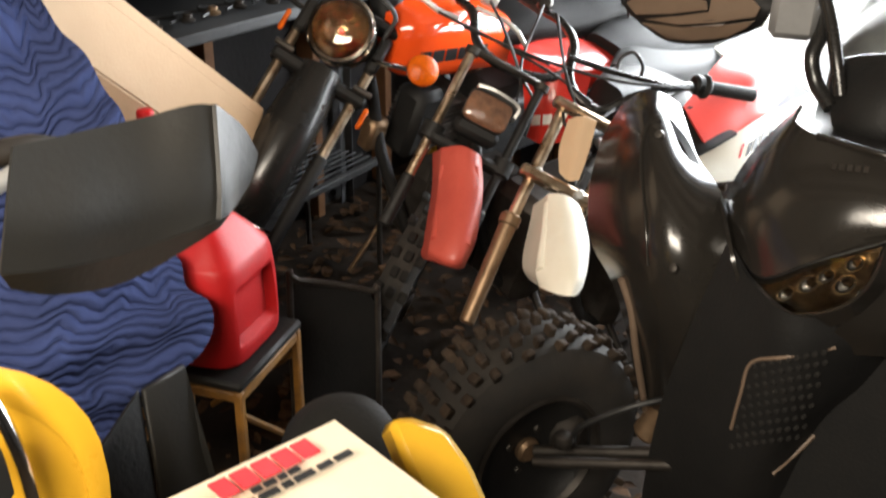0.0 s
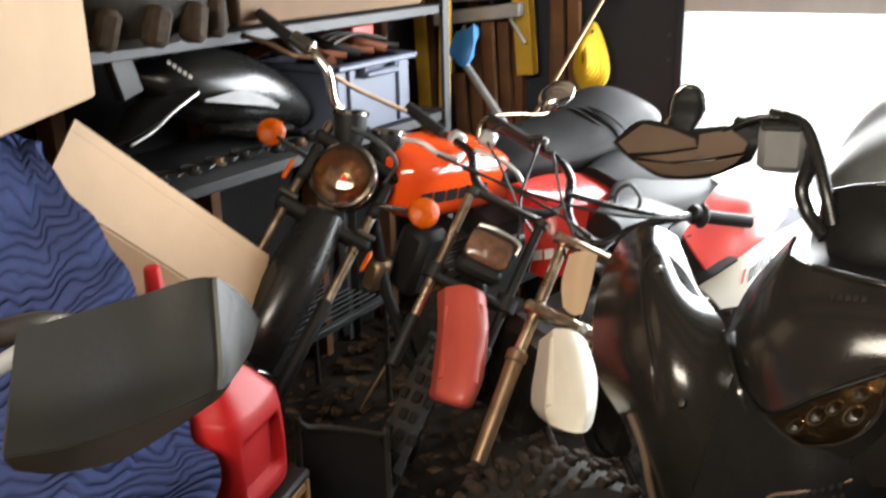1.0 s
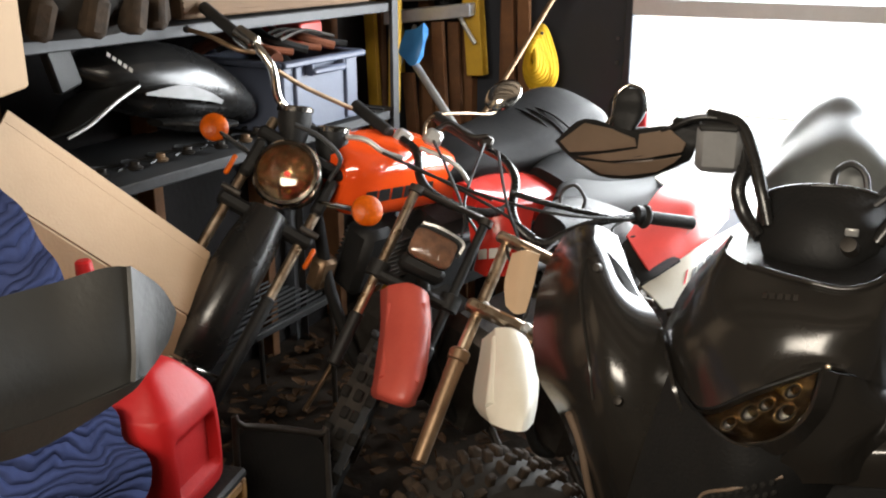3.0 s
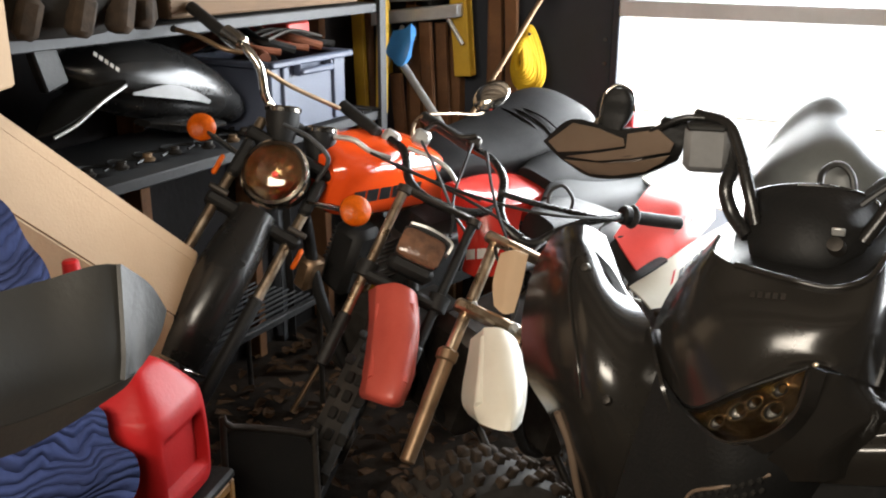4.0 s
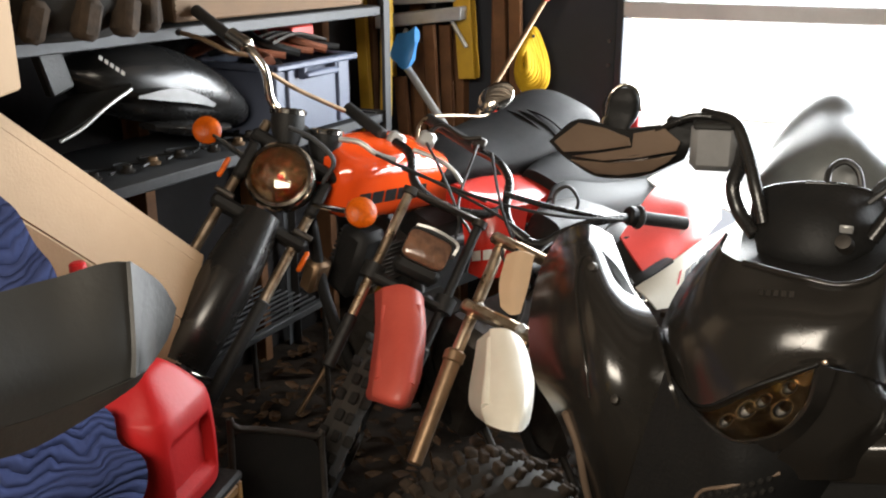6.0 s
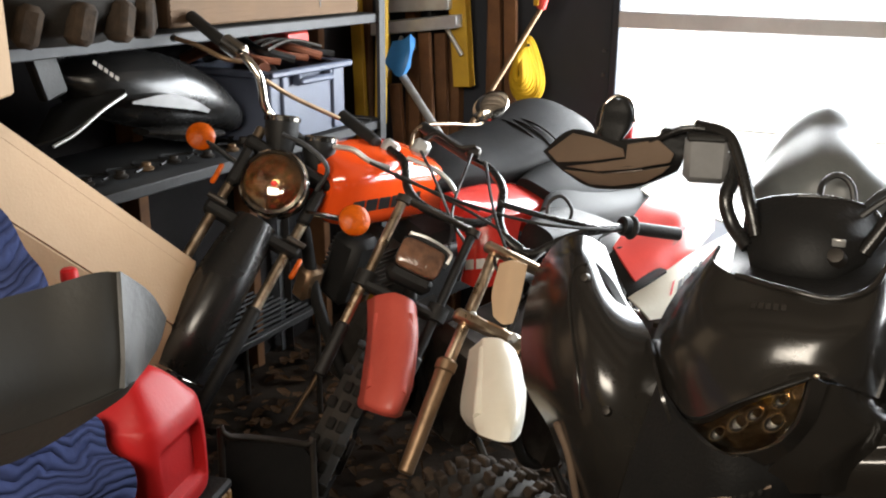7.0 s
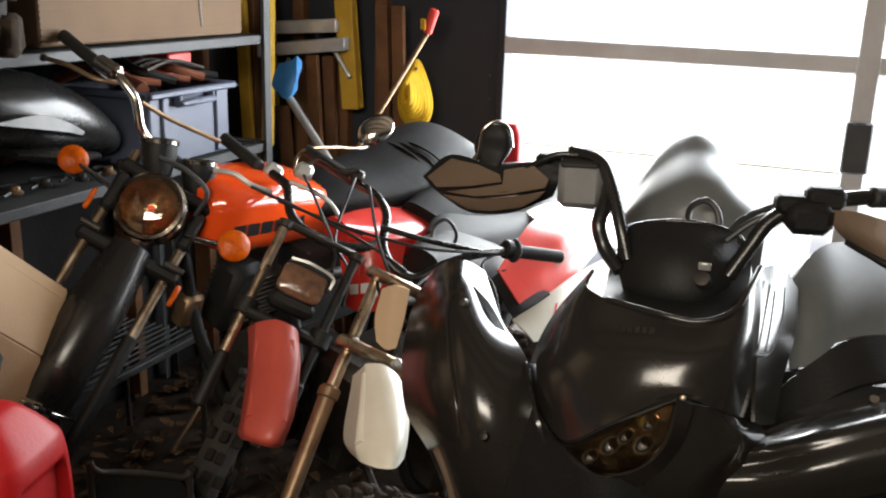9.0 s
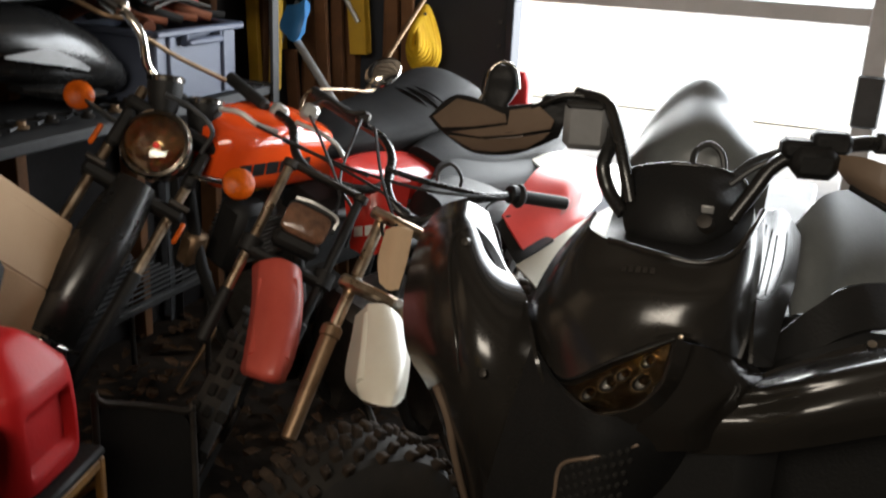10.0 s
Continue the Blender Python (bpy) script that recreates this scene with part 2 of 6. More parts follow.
def lathe(profile, at, axis, seg=24, bm=None, flat=1.0):
    """Turns (radius, height) pairs about the axis."""
    bm = bm or bmesh.new()
    axis = V(axis).normalized()
    u = axis.orthogonal().normalized()
    w = axis.cross(u)
    rings = []
    for r, h in profile:
        c = V(at) + axis * h
        if r < 1e-6:
            rings.append([bm.verts.new(c)])
        else:
            rings.append([bm.verts.new(c + (u * math.cos(6.2832 * j / seg) + w * math.sin(6.2832 * j / seg) * flat) * r) for j in range(seg)])
    for a, b in zip(rings, rings[1:]):
        for j in range(seg):
            k = (j + 1) % seg
            if len(a) == 1 and len(b) == 1:
                continue
            if len(a) == 1:
                bm.faces.new((a[0], b[j], b[k]))
            elif len(b) == 1:
                bm.faces.new((a[j], a[k], b[0]))
            else:
                bm.faces.new((a[j], a[k], b[k], b[j]))
    return bm


def block(c, size, axes=None, bevel=0.004, bm=None, seg=1):
    """A bevelled box: centre, full sizes, and optionally its three axes."""
    own = bm is None
    bm = bm or bmesh.new()
    ax = [V(a).normalized() for a in axes] if axes else [V((1, 0, 0)), V((0, 1, 0)), V((0, 0, 1))]
    c = V(c)
    vs = [bm.verts.new(c + ax[0] * sx * size[0] / 2 + ax[1] * sy * size[1] / 2 + ax[2] * sz * size[2] / 2) for sx in (-1, 1) for sy in (-1, 1) for sz in (-1, 1)]
    fs = [bm.faces.new([vs[i] for i in q]) for q in ((0, 1, 3, 2), (4, 6, 7, 5), (0, 4, 5, 1), (2, 3, 7, 6), (0, 2, 6, 4), (1, 5, 7, 3))]
    if bevel:
        es = list({e for f in fs for e in f.edges})
        bmesh.ops.bevel(bm, geom=es, offset=min(bevel, min(size) * 0.45), segments=seg, affect="EDGES")
    return bm


def slab(corners, thick, bevel=0.003):
    """A flat board from its corner points, thickened away from its front."""
    bm = bmesh.new()
    p = [V(q) for q in corners]
    nrm = (p[1] - p[0]).cross(p[-1] - p[0]).normalized()
    a = [bm.verts.new(q) for q in p]
    b = [bm.verts.new(q - nrm * thick) for q in p]
    fs = [bm.faces.new(a), bm.faces.new(b[::-1])]
    n = len(p)
    for i in range(n):
        fs.append(bm.faces.new((a[i], b[i], b[(i + 1) % n], a[(i + 1) % n])))
    if bevel:
        bmesh.ops.bevel(bm, geom=list(bm.edges), offset=bevel, segments=1, affect="EDGES")
    return bm


def sheet(rows, thick=0.004, ku=5, kv=5, ripple=None, uv=None):
    """A smooth shell through rows of points, with real thickness."""
    bm = bmesh.new()
    fine = [spline(r, ku) for r in rows]
    cols = [spline([r[j] for r in fine], kv) for j in range(len(fine[0]))]
    nu, nv = len(cols), len(cols[0])
    P = [[cols[i][j].copy() for j in range(nv)] for i in range(nu)]
    N = [[None] * nv for _ in range(nu)]
    for i in range(nu):
        for j in range(nv):
            du = P[min(i + 1, nu - 1)][j] - P[max(i - 1, 0)][j]
            dv = P[i][min(j + 1, nv - 1)] - P[i][max(j - 1, 0)]
            q = du.cross(dv)
            N[i][j] = q.normalized() if q.length > 1e-9 else V((0, 0, 1))
    if ripple:
        for i in range(nu):
            for j in range(nv):
                P[i][j] = P[i][j] + N[i][j] * ripple(i / (nu - 1), j / (nv - 1), P[i][j])
    top = [[bm.verts.new(P[i][j] + N[i][j] * thick / 2) for j in range(nv)] for i in range(nu)]
    bot = [[bm.verts.new(P[i][j] - N[i][j] * thick / 2) for j in range(nv)] for i in range(nu)]
    lay = bm.loops.layers.uv.new("UVMap") if uv else None
    for i in range(nu - 1):
        for j in range(nv - 1):
            f = bm.faces.new((top[i][j], top[i + 1][j], top[i + 1][j + 1], top[i][j + 1]))
            g = bm.faces.new((bot[i][j], bot[i][j + 1], bot[i + 1][j + 1], bot[i + 1][j]))
            if lay:
                for face, idx in ((f, ((i, j), (i + 1, j), (i + 1, j + 1), (i, j + 1))), (g, ((i, j), (i, j + 1), (i + 1, j + 1), (i + 1, j)))):
                    for lp, (a, b) in zip(face.loops, idx):
                        lp[lay].uv = (a / (nu - 1) * uv[0], b / (nv - 1) * uv[1])
    for i in range(nu - 1):
        bm.faces.new((top[i][0], bot[i][0], bot[i + 1][0], top[i + 1][0]))
        bm.faces.new((top[i][-1], top[i + 1][-1], bot[i + 1][-1], bot[i][-1]))
    for j in range(nv - 1):
        bm.faces.new((top[0][j], top[0][j + 1], bot[0][j + 1], bot[0][j]))
        bm.faces.new((top[-1][j], bot[-1][j], bot[-1][j + 1], top[-1][j + 1]))
    return bm


def loft(rings, seg=24, k=4):
    """A closed body through rounded sections: (centre, half-width vector, half-height vector, squareness)."""
    bm = bmesh.new()
    cs = [spline([r[i] for r in rings], k) for i in range(3)]
    ex = spline([(r[3], 0, 0) for r in rings], k)
    out = []
    for c, a, b, e in zip(*cs, ex):
        ring = []
        for j in range(seg):
            t = 6.2832 * j / seg
            x, y = math.cos(t), math.sin(t)
            q = 2 / max(e.x, 1.2)
            ring.append(bm.verts.new(c + a * math.copysign(abs(x) ** q, x) + b * math.copysign(abs(y) ** q, y)))
        out.append(ring)
    for a, b in zip(out, out[1:]):
        for j in range(seg):
            bm.faces.new((a[j], a[(j + 1) % seg], b[(j + 1) % seg], b[j]))
    bm.faces.new(out[0][::-1])
    bm.faces.new(out[-1])
    return bm


def bars(parent, name, origin, along, up, out, widths, height, mat, gap=0.12, label=""):
    """A row of plain marks standing in for lettering."""
    a, u, o = V(along).normalized(), V(up).normalized(), V(out).normalized()
    x = 0.0
    for w in widths:
        part(name, block(V(origin) + a * (x + w / 2) + o * 0.001, (w, height, 0.002), (a, u, o), 0), mat, parent, label)
        x += w * (1 + gap) + 0.002


def wheel(parent, c, axle, R, width, knob=True, spokes=18, hub=True, arc=(0, 360)):
    """Spoked dirt-bike wheel with a knobbly tyre."""
    c, ax = V(c), V(axle).normalized()
    u = ax.orthogonal().normalized()
    w = ax.cross(u)
    r = width / 2
    prof = [(R - 2 * r, -r * 0.55), (R - 1.2 * r, -r * 0.95), (R - 0.5 * r, -r * 0.9), (R - 0.05 * r, -r * 0.45), (R, 0), (R - 0.05 * r, r * 0.45), (R - 0.5 * r, r * 0.9), (R - 1.2 * r, r * 0.95), (R - 2 * r, r * 0.55), (R - 2 * r, -r * 0.55)]
    tyre = part("tyre", lathe(prof, c, ax, 48), M["rubber"], parent)
    if knob:
        bm = bmesh.new()
        n = int(6.2832 * R / 0.045)
        for i in range(n):
            t = 6.2832 * i / n
            d = u * math.cos(t) + w * math.sin(t)
            tg = ax.cross(d)
            for s in ((-0.25, 0.25) if i % 2 else (-0.62, 0, 0.62)):
                lift = 1 - 0.22 * abs(s) ** 2
                block(c + d * (R - r * (1 - lift) + 0.004) + ax * s * r * 1.2, (r * 0.46, 0.026, 0.014), (ax, tg, (d + ax * s * 0.8)), 0.003, bm)
        part("tread", bm, M["knob"], tyre)
    part("rim", lathe([(R - 2 * r - 0.018, -0.018), (R - 2 * r, -0.024), (R - 2 * r + 0.006, 0), (R - 2 * r, 0.024), (R - 2 * r - 0.018, 0.018), (R - 2 * r - 0.018, -0.018)], c, ax, 40), M["chrome"], parent)
    if hub:
        part("hub", lathe([(0, -0.05), (0.045, -0.05), (0.05, -0.04), (0.03, -0.03), (0.03, 0.03), (0.05, 0.04), (0.045, 0.05), (0, 0.05)], c, ax, 20), M["steel"], parent)
        bm = bmesh.new()
        for i in range(spokes):
            t = 6.2832 * i / spokes
            t2 = t + (0.25 if i % 2 else -0.25)
            d, d2 = u * math.cos(t) + w * math.sin(t), u * math.cos(t2) + w * math.sin(t2)
            tube([c + d2 * 0.045 + ax * (0.035 if i % 2 else -0.035), c + d * (R - 2 * r - 0.01)], 0.002, 1, 5, bm)
        part("spokes", bm, M["rusty_chrome"], parent)


def plane_frame(o, side, down):
    """Axes of a steering assembly: side, down along the forks, and forward."""
    s = V(side).normalized()
    d = V(down)
    d = (d - s * d.dot(s)).normalized()
    f = d.cross(s).normalized()
    if f.y > 0:
        f = -f
    o = V(o)
    return s, d, f, (lambda a, b, c: o + s * a + d * b + f * c)


def snap(ob, o, d):
    """Where a line from o along d meets a part."""
    off = ob.matrix_basis.translation.copy()
    par = ob.parent
    while par is not None:
        off += par.matrix_basis.translation
        par = par.parent
    tree = BVHTree.FromPolygons([v.co + off for v in ob.data.vertices], [tuple(q.vertices) for q in ob.data.polygons])
    return tree.ray_cast(V(o), V(d).normalized(), 3.0)[0]


def on_part(ob, eye, pts, lift=0.002):
    """Points carried along the line from eye on to a part's surface."""
    out = []
    for q in pts:
        d = (V(q) - V(eye)).normalized()
        hit = snap(ob, V(eye) + d * 0.6, d * 2)
        out.append((hit if hit is not None else V(q)) - d * lift)
    return out


def decal(ob, name, corner, along, up, toward, widths, height, mat, gap=0.12, label="", slant=0.0, lift=0.0016):
    """Plain marks laid on the curved surface of a part, in place of lettering."""
    me = ob.data
    off = ob.matrix_basis.translation
    par = ob.parent
    while par is not None:
        off = off + par.matrix_basis.translation
        par = par.parent
    tree = BVHTree.FromPolygons([v.co + off for v in me.vertices], [tuple(q.vertices) for q in me.polygons])
    a, u, d = V(along).normalized(), V(up).normalized(), V(toward).normalized()
    x = 0.0
    for w in widths:
        bm = bmesh.new()
        grid = []
        for i in range(4):
            row = []
            for j in range(4):
                o = V(corner) + a * (x + w * i / 3 + slant * height * j / 3) + u * height * j / 3
                hit, nrm, _, _ = tree.ray_cast(o - d * 0.25, d, 0.6)
                row.append(None if hit is None else bm.verts.new(hit + (nrm if nrm.dot(d) < 0 else -nrm) * lift))
            grid.append(row)
        for i in range(3):
            for j in range(3):
                q = (grid[i][j], grid[i + 1][j], grid[i + 1][j + 1], grid[i][j + 1])
                if None not in q:
                    bm.faces.new(q)
        x += w * (1 + gap) + 0.002
        part(name, bm, mat, ob, label)


# ---- the garage ----
def structure(name, bm, mat, label, category):
    return tagged(part(name, bm, mat), label, category, kind="structure")


bm = bmesh.new()
nx, ny = 60, 80
grid = [[bm.verts.new((-2.0 + 4.7 * i / nx, -2.1 + 5.95 * j / ny, 0.012 * noise.noise((i * 0.31, j * 0.31, 0)) * (0.4 + 0.6 * min(1, min(i, nx - i, j, ny - j) / 4)))) for j in range(ny + 1)] for i in range(nx + 1)]
for i in range(nx):
    for j in range(ny):
        bm.faces.new((grid[i][j], grid[i + 1][j], grid[i + 1][j + 1], grid[i][j + 1]))
structure("floor", bm, M["dirt"], "dirty dark concrete garage floor with trodden earth", "floor")

bm = bmesh.new()
g = [bm.verts.new(q) for q in ((-900, -900, -0.12), (900, -900, -0.12), (900, 900, -0.12), (-900, 900, -0.12))]
bm.faces.new(g)
structure("ground", bm, M["yard"], "pale open yard ground outside the garage", "ground")

wall = structure("wall_left", block((-2.03, 0.85, 1.2), (0.12, 6.0, 2.6), bevel=0), M["board"], "dark unpainted garage wall boards behind the shelving", "wall")
for i, y in enumerate((-1.2, -0.6, 0.0, 0.6, 1.2, 1.75, 2.28, 2.8, 3.25, 3.6)):
    part("stud", block((-1.93, y, 1.2), (0.075, 0.042, 2.38), bevel=0.003), M["wood"], wall)
bm = bmesh.new()
for c, s in (((-1.44, 3.75, 1.2), (1.12, 0.14, 2.6)), ((0.85, 3.75, 0.05), (3.46, 0.14, 0.42)), ((0.85, 3.75, 2.3), (3.46, 0.14, 0.4)), ((2.64, 3.75, 1.2), (0.12, 0.14, 2.6))):
    block(c, s, bevel=0, bm=bm)
back = structure("wall_window", bm, M["jamb"], "dark painted end wall with a wide bright opening", "wall")
part("stud", block((-1.72, 3.655, 1.2), (0.05, 0.05, 2.38), bevel=0.003), M["wood"], back)
part("stud", block((-1.52, 3.655, 1.2), (0.05, 0.05, 2.38), bevel=0.003), M["wood"], back)
part("stud", block((-1.35, 3.655, 1.2), (0.05, 0.05, 2.38), bevel=0.003), M["wood"], back)
structure("wall_right", block((2.76, 0.85, 1.2), (0.12, 6.0, 2.6), bevel=0), M["board"], "dark unpainted garage wall boards", "wall")
structure("wall_rear", block((0.35, -2.1, 1.2), (4.9, 0.12, 2.6), bevel=0), M["board"], "dark unpainted garage wall boards", "wall")
bm = block((0.35, 0.85, 2.53), (4.9, 6.0, 0.06), bevel=0)
for y in [-1.8 + 0.6 * i for i in range(10)]:
    block((0.35, y, 2.43), (4.7, 0.05, 0.14), bevel=0.003, bm=bm)
structure("ceiling", bm, M["ceil"], "rough timber ceiling with joists", "ceiling")

# invented housing for the warm fill, out of view
lamp = thing("warm_fill_housing", (0.05, -0.8, 2.5), "added long lamp with a tilted grey metal reflector, unseen warm fill", "lamp")
lx, ln = V((1, 0, 0)), V((-0.135, 0.778, -0.613)).normalized()
lx = (lx - ln * lx.dot(ln)).normalized()
ly = ln.cross(lx)
part("reflector_tray", block(V((0.05, -0.8, 2.27)) - ln * 0.035, (1.56, 0.86, 0.03), (lx, ly, ln), 0.008), M["galv"], lamp, "grey metal reflector")
for sx in (-0.65, 0.65):
    part("hanger", rod(V((0.05, -0.8, 2.27)) - ln * 0.04 + lx * sx, V((0.05 + sx, -0.82, 2.5)), 0.006), M["steel"], lamp)

# the wide window: frame members
win = tagged(new("window_1"), "wide window with grey-painted crossbars lightened for flare, overexposed daylight behind", "window", kind="structure")
win.location = (0.75, 3.7, 0.26)
part("window_frame", block((-0.862, 3.7, 1.2), (0.03, 0.1, 1.86), bevel=0.004), M["jamb"], win)
part("transom_bar", block((0.8, 3.67, 1.288), (3.3, 0.05, 0.062), bevel=0.006), M["frame"], win)
part("mullion", block((0.40, 3.665, 1.19), (0.075, 0.05, 1.84), bevel=0.006), M["frame"], win)
part("mullion", block((1.66, 3.665, 1.19), (0.075, 0.05, 1.84), bevel=0.006), M["frame"], win)
part("latch", block((0.40, 3.63, 1.02), (0.085, 0.03, 0.17), bevel=0.006), M["galv"], win)
part("window_sill", block((0.8, 3.66, 0.275), (3.4, 0.12, 0.035), bevel=0.004), M["frame"], win)
for y in (1.08, 1.17):
    part("hinge_pin", rod((-0.905, 3.678, y), (-0.905, 3.668, y), 0.008), M["galv"], back)

# neighbouring house across the yard
house = thing("house", (-4.0, 9.5, -0.12), "pale clapboard house across the yard, washed out by daylight", "house")
part("wall", block((-4.0, 9.6, 1.9), (9.0, 0.1, 4.0), bevel=0), M["siding"], house)
for i in range(22):
    part("clapboard", block((-4.0, 9.535 - 0.004, 0.02 + i * 0.175), (9.0, 0.03, 0.18), ((1, 0, 0), (0, 1, 0.09), (0, -0.09, 1)), 0.004), M["siding"], house)

# ---- shelving ----
SX = -1.47
shelf = thing("metal_shelving_unit", (SX - 0.22, 1.9, 0), "grey galvanised metal shelving unit loaded with parts", "shelving")
for y in (3.0, 0.55):
    for x in (SX, SX - 0.44):
        bm = bmesh.new()
        block((x, y, 0.95), (0.035, 0.004, 1.9), bevel=0.001, bm=bm)
        block((x + (0.0155 if x == SX else -0.0155), y - 0.018, 0.95), (0.004, 0.035, 1.9), bevel=0.001, bm=bm)
        part("post", bm, M["galv"], shelf)
for z in (0.965, 1.325, 1.75):
    bm = block((SX - 0.22, 1.775, z - 0.006), (0.44, 2.44, 0.006), bevel=0.001)
    block((SX, 1.775, z - 0.018), (0.012, 2.46, 0.03), bevel=0.003, bm=bm)
    part("shelf", bm, M["galv"], shelf)
for y in (2.88, 2.93, 2.98, 2.83):
    part("shelf_wire", rod((SX - 0.43, y, 0.968), (SX - 0.002, y, 0.968), 0.003, seg=6), M["galv"], shelf)

rack = thing("wire_rack", (-1.5, 2.4, 0), "low dark grey wire rack standing by the wall", "rack")
for y in (1.95, 2.57):
    for x in (-1.77, -1.46):
        part("leg", rod((x, y, 0), (x, y, 0.41), 0.009, seg=8), M["steel"], rack)
for x in (-1.775, -1.455):
    part("edge", block((x, 2.26, 0.405), (0.014, 0.66, 0.022), bevel=0.003), M["greysteel"], rack)
for i in range(11):
    x = -1.75 + i * 0.028
    part("wire", rod((x, 1.95, 0.412), (x, 2.57, 0.412), 0.004, seg=6), M["greysteel"], rack)

# things on the lower shelf
tote = thing("storage_tote", (-1.68, 2.6, 0.968), "grey-blue plastic storage tote full of hoses and tools", "tote")
X0, X1, Y0, Y1 = -1.90, -1.485, 2.41, 2.79
bm = bmesh.new()
for (x0, y0, x1, y1) in ((X0, Y0, X0, Y1), (X1, Y0, X1, Y1), (X0, Y0, X1, Y0), (X0, Y1, X1, Y1)):
    c = ((x0 + x1) / 2, (y0 + y1) / 2, 1.075)
    part("wall", block(c, (max(x1 - x0, 0.006), max(y1 - y0, 0.006), 0.21), bevel=0.002), M["tote"], tote)
block(((X0 + X1) / 2, (Y0 + Y1) / 2, 0.973), (X1 - X0, Y1 - Y0, 0.008), bevel=0.002, bm=bm)
part("bottom", bm, M["tote"], tote)
bm = bmesh.new()
for c, s in (((X1 + 0.012, 2.6, 1.175), (0.03, 0.42, 0.02)), ((X0 - 0.012, 2.6, 1.175), (0.03, 0.42, 0.02)), ((-1.69, Y0 - 0.012, 1.175), (0.44, 0.03, 0.02)), ((-1.69, Y1 + 0.012, 1.175), (0.44, 0.03, 0.02))):
    block(c, s, bevel=0.005, bm=bm)
part("rim", bm, M["tote"], tote)
for y in (2.47, 2.73):
    part("rib", block((X1 + 0.006, y, 1.07), (0.014, 0.03, 0.19), bevel=0.004), M["tote"], tote)
part("handle", block((X1 + 0.03, 2.6, 1.145), (0.02, 0.17, 0.02), bevel=0.006), M["tote"], tote)
for i, y in enumerate((2.52, 2.68)):
    part("handle_web", block((X1 + 0.018, y, 1.15), (0.026, 0.012, 0.035), bevel=0.003), M["tote"], tote)
random.seed(4)
for i in range(5):
    y = 2.47 + 0.07 * i
    tagged(part("hose", tube([(-1.85, y, 1.19), (-1.75, y + 0.05, 1.235 + 0.015 * (i % 3)), (-1.6, y - 0.03, 1.22 + 0.012 * (i % 2)), (-1.52, y + 0.04, 1.2)], 0.011 + 0.003 * (i % 2), 6, 8), M["copper"] if i % 3 != 1 else M["cable"]), "coiled worn rubber hose lying in the tote", "hose", "hoses in the tote")
tagged(part("pipe", tube([(-1.82, 2.42, 1.2), (-1.7, 2.44, 1.24), (-1.56, 2.45, 1.2), (-1.51, 2.42, 1.19)], 0.019, 6, 10), M["copper"]), "short tan plastic pipe lying in the tote", "pipe")
tagged(part("toolbox", block((-1.7, 2.74, 1.235), (0.16, 0.12, 0.07), bevel=0.006), M["redgraph"]), "small red box on top of the tote", "box")
for i in range(3):
    tagged(part("wrench", tube([(-1.66 + 0.05 * i, 2.5, 1.235), (-1.64 + 0.04 * i, 2.62, 1.255), (-1.6 + 0.04 * i, 2.72, 1.23)], 0.006, 4, 7), M["steel"]), "dark steel tool lying across the tote", "tool", "tools in the tote")

fair = thing("fuel_tank_cover", (-1.6, 1.95, 0.968), "glossy black motorcycle tank cover lying on the shelf", "tank cover")
sh = loft([((-1.62, 1.767, 1.227), (0.02, 0, 0), (0, 0, 0.02), 2), ((-1.62, 1.858, 1.203), (0.10, -0.01, 0), (0, 0.01, 0.075), 2.2), ((-1.62, 2.042, 1.168), (0.14, -0.02, 0), (0, 0.02, 0.10), 2.3), ((-1.62, 2.208, 1.124), (0.13, 0, 0), (0, 0.0, 0.085), 2.2), ((-1.62, 2.343, 1.057), (0.07, 0.02, 0), (0, 0, 0.05), 2), ((-1.62, 2.378, 1.027), (0.02, 0, 0), (0, 0, 0.02), 2)], 28, 5)
part("shell", sh, M["black"], fair)
part("chrome_band", sheet([[(-1.475, 1.87, 1.169), (-1.462, 1.981, 1.175), (-1.465, 2.073, 1.146), (-1.49, 2.157, 1.109)], [(-1.475, 1.869, 1.163), (-1.462, 1.977, 1.141), (-1.465, 2.071, 1.121), (-1.49, 2.147, 1.101)]], 0.004), M["pewter"], fair, "scuffed silver trim on the cover")
bars(fair, "badge", (-1.5, 1.783, 1.27), V((-1.47, 1.835, 1.222)) - V((-1.5, 1.783, 1.27)), (0.1, 0.25, 1), (1, -0.3, 0.25), [0.010, 0.010, 0.010, 0.010, 0.010], 0.009, M["decal"], 0.3, "white raised badge")
part("tail", loft([((-1.55, 1.961, 1.074), (0.03, 0, 0), (0, 0, 0.01), 2), ((-1.52, 2.071, 1.055), (0.06, 0, 0), (0, 0, 0.022), 2), ((-1.52, 2.225, 1.033), (0.02, 0, 0), (0, 0, 0.01), 2)], 18), M["black"], fair)
cowl = thing("side_cowl", (-1.55, 1.6, 0.968), "scuffed grey and black plastic side cowl on the shelf", "cowl")
part("panel", sheet([[(-1.5, 1.594, 1.103), (-1.47, 1.647, 1.118), (-1.46, 1.731, 1.152), (-1.47, 1.849, 1.191)], [(-1.55, 1.663, 1.134), (-1.53, 1.721, 1.16), (-1.52, 1.798, 1.177), (-1.5, 1.873, 1.194)], [(-1.6, 1.732, 1.159), (-1.6, 1.801, 1.173), (-1.58, 1.854, 1.182), (-1.55, 1.908, 1.189)]], 0.006), M["greyp"], cowl)
part("edge_trim", tube([(-1.462, 1.615, 1.103), (-1.455, 1.675, 1.124), (-1.452, 1.75, 1.163), (-1.46, 1.834, 1.191)], 0.004), M["alu"], cowl)
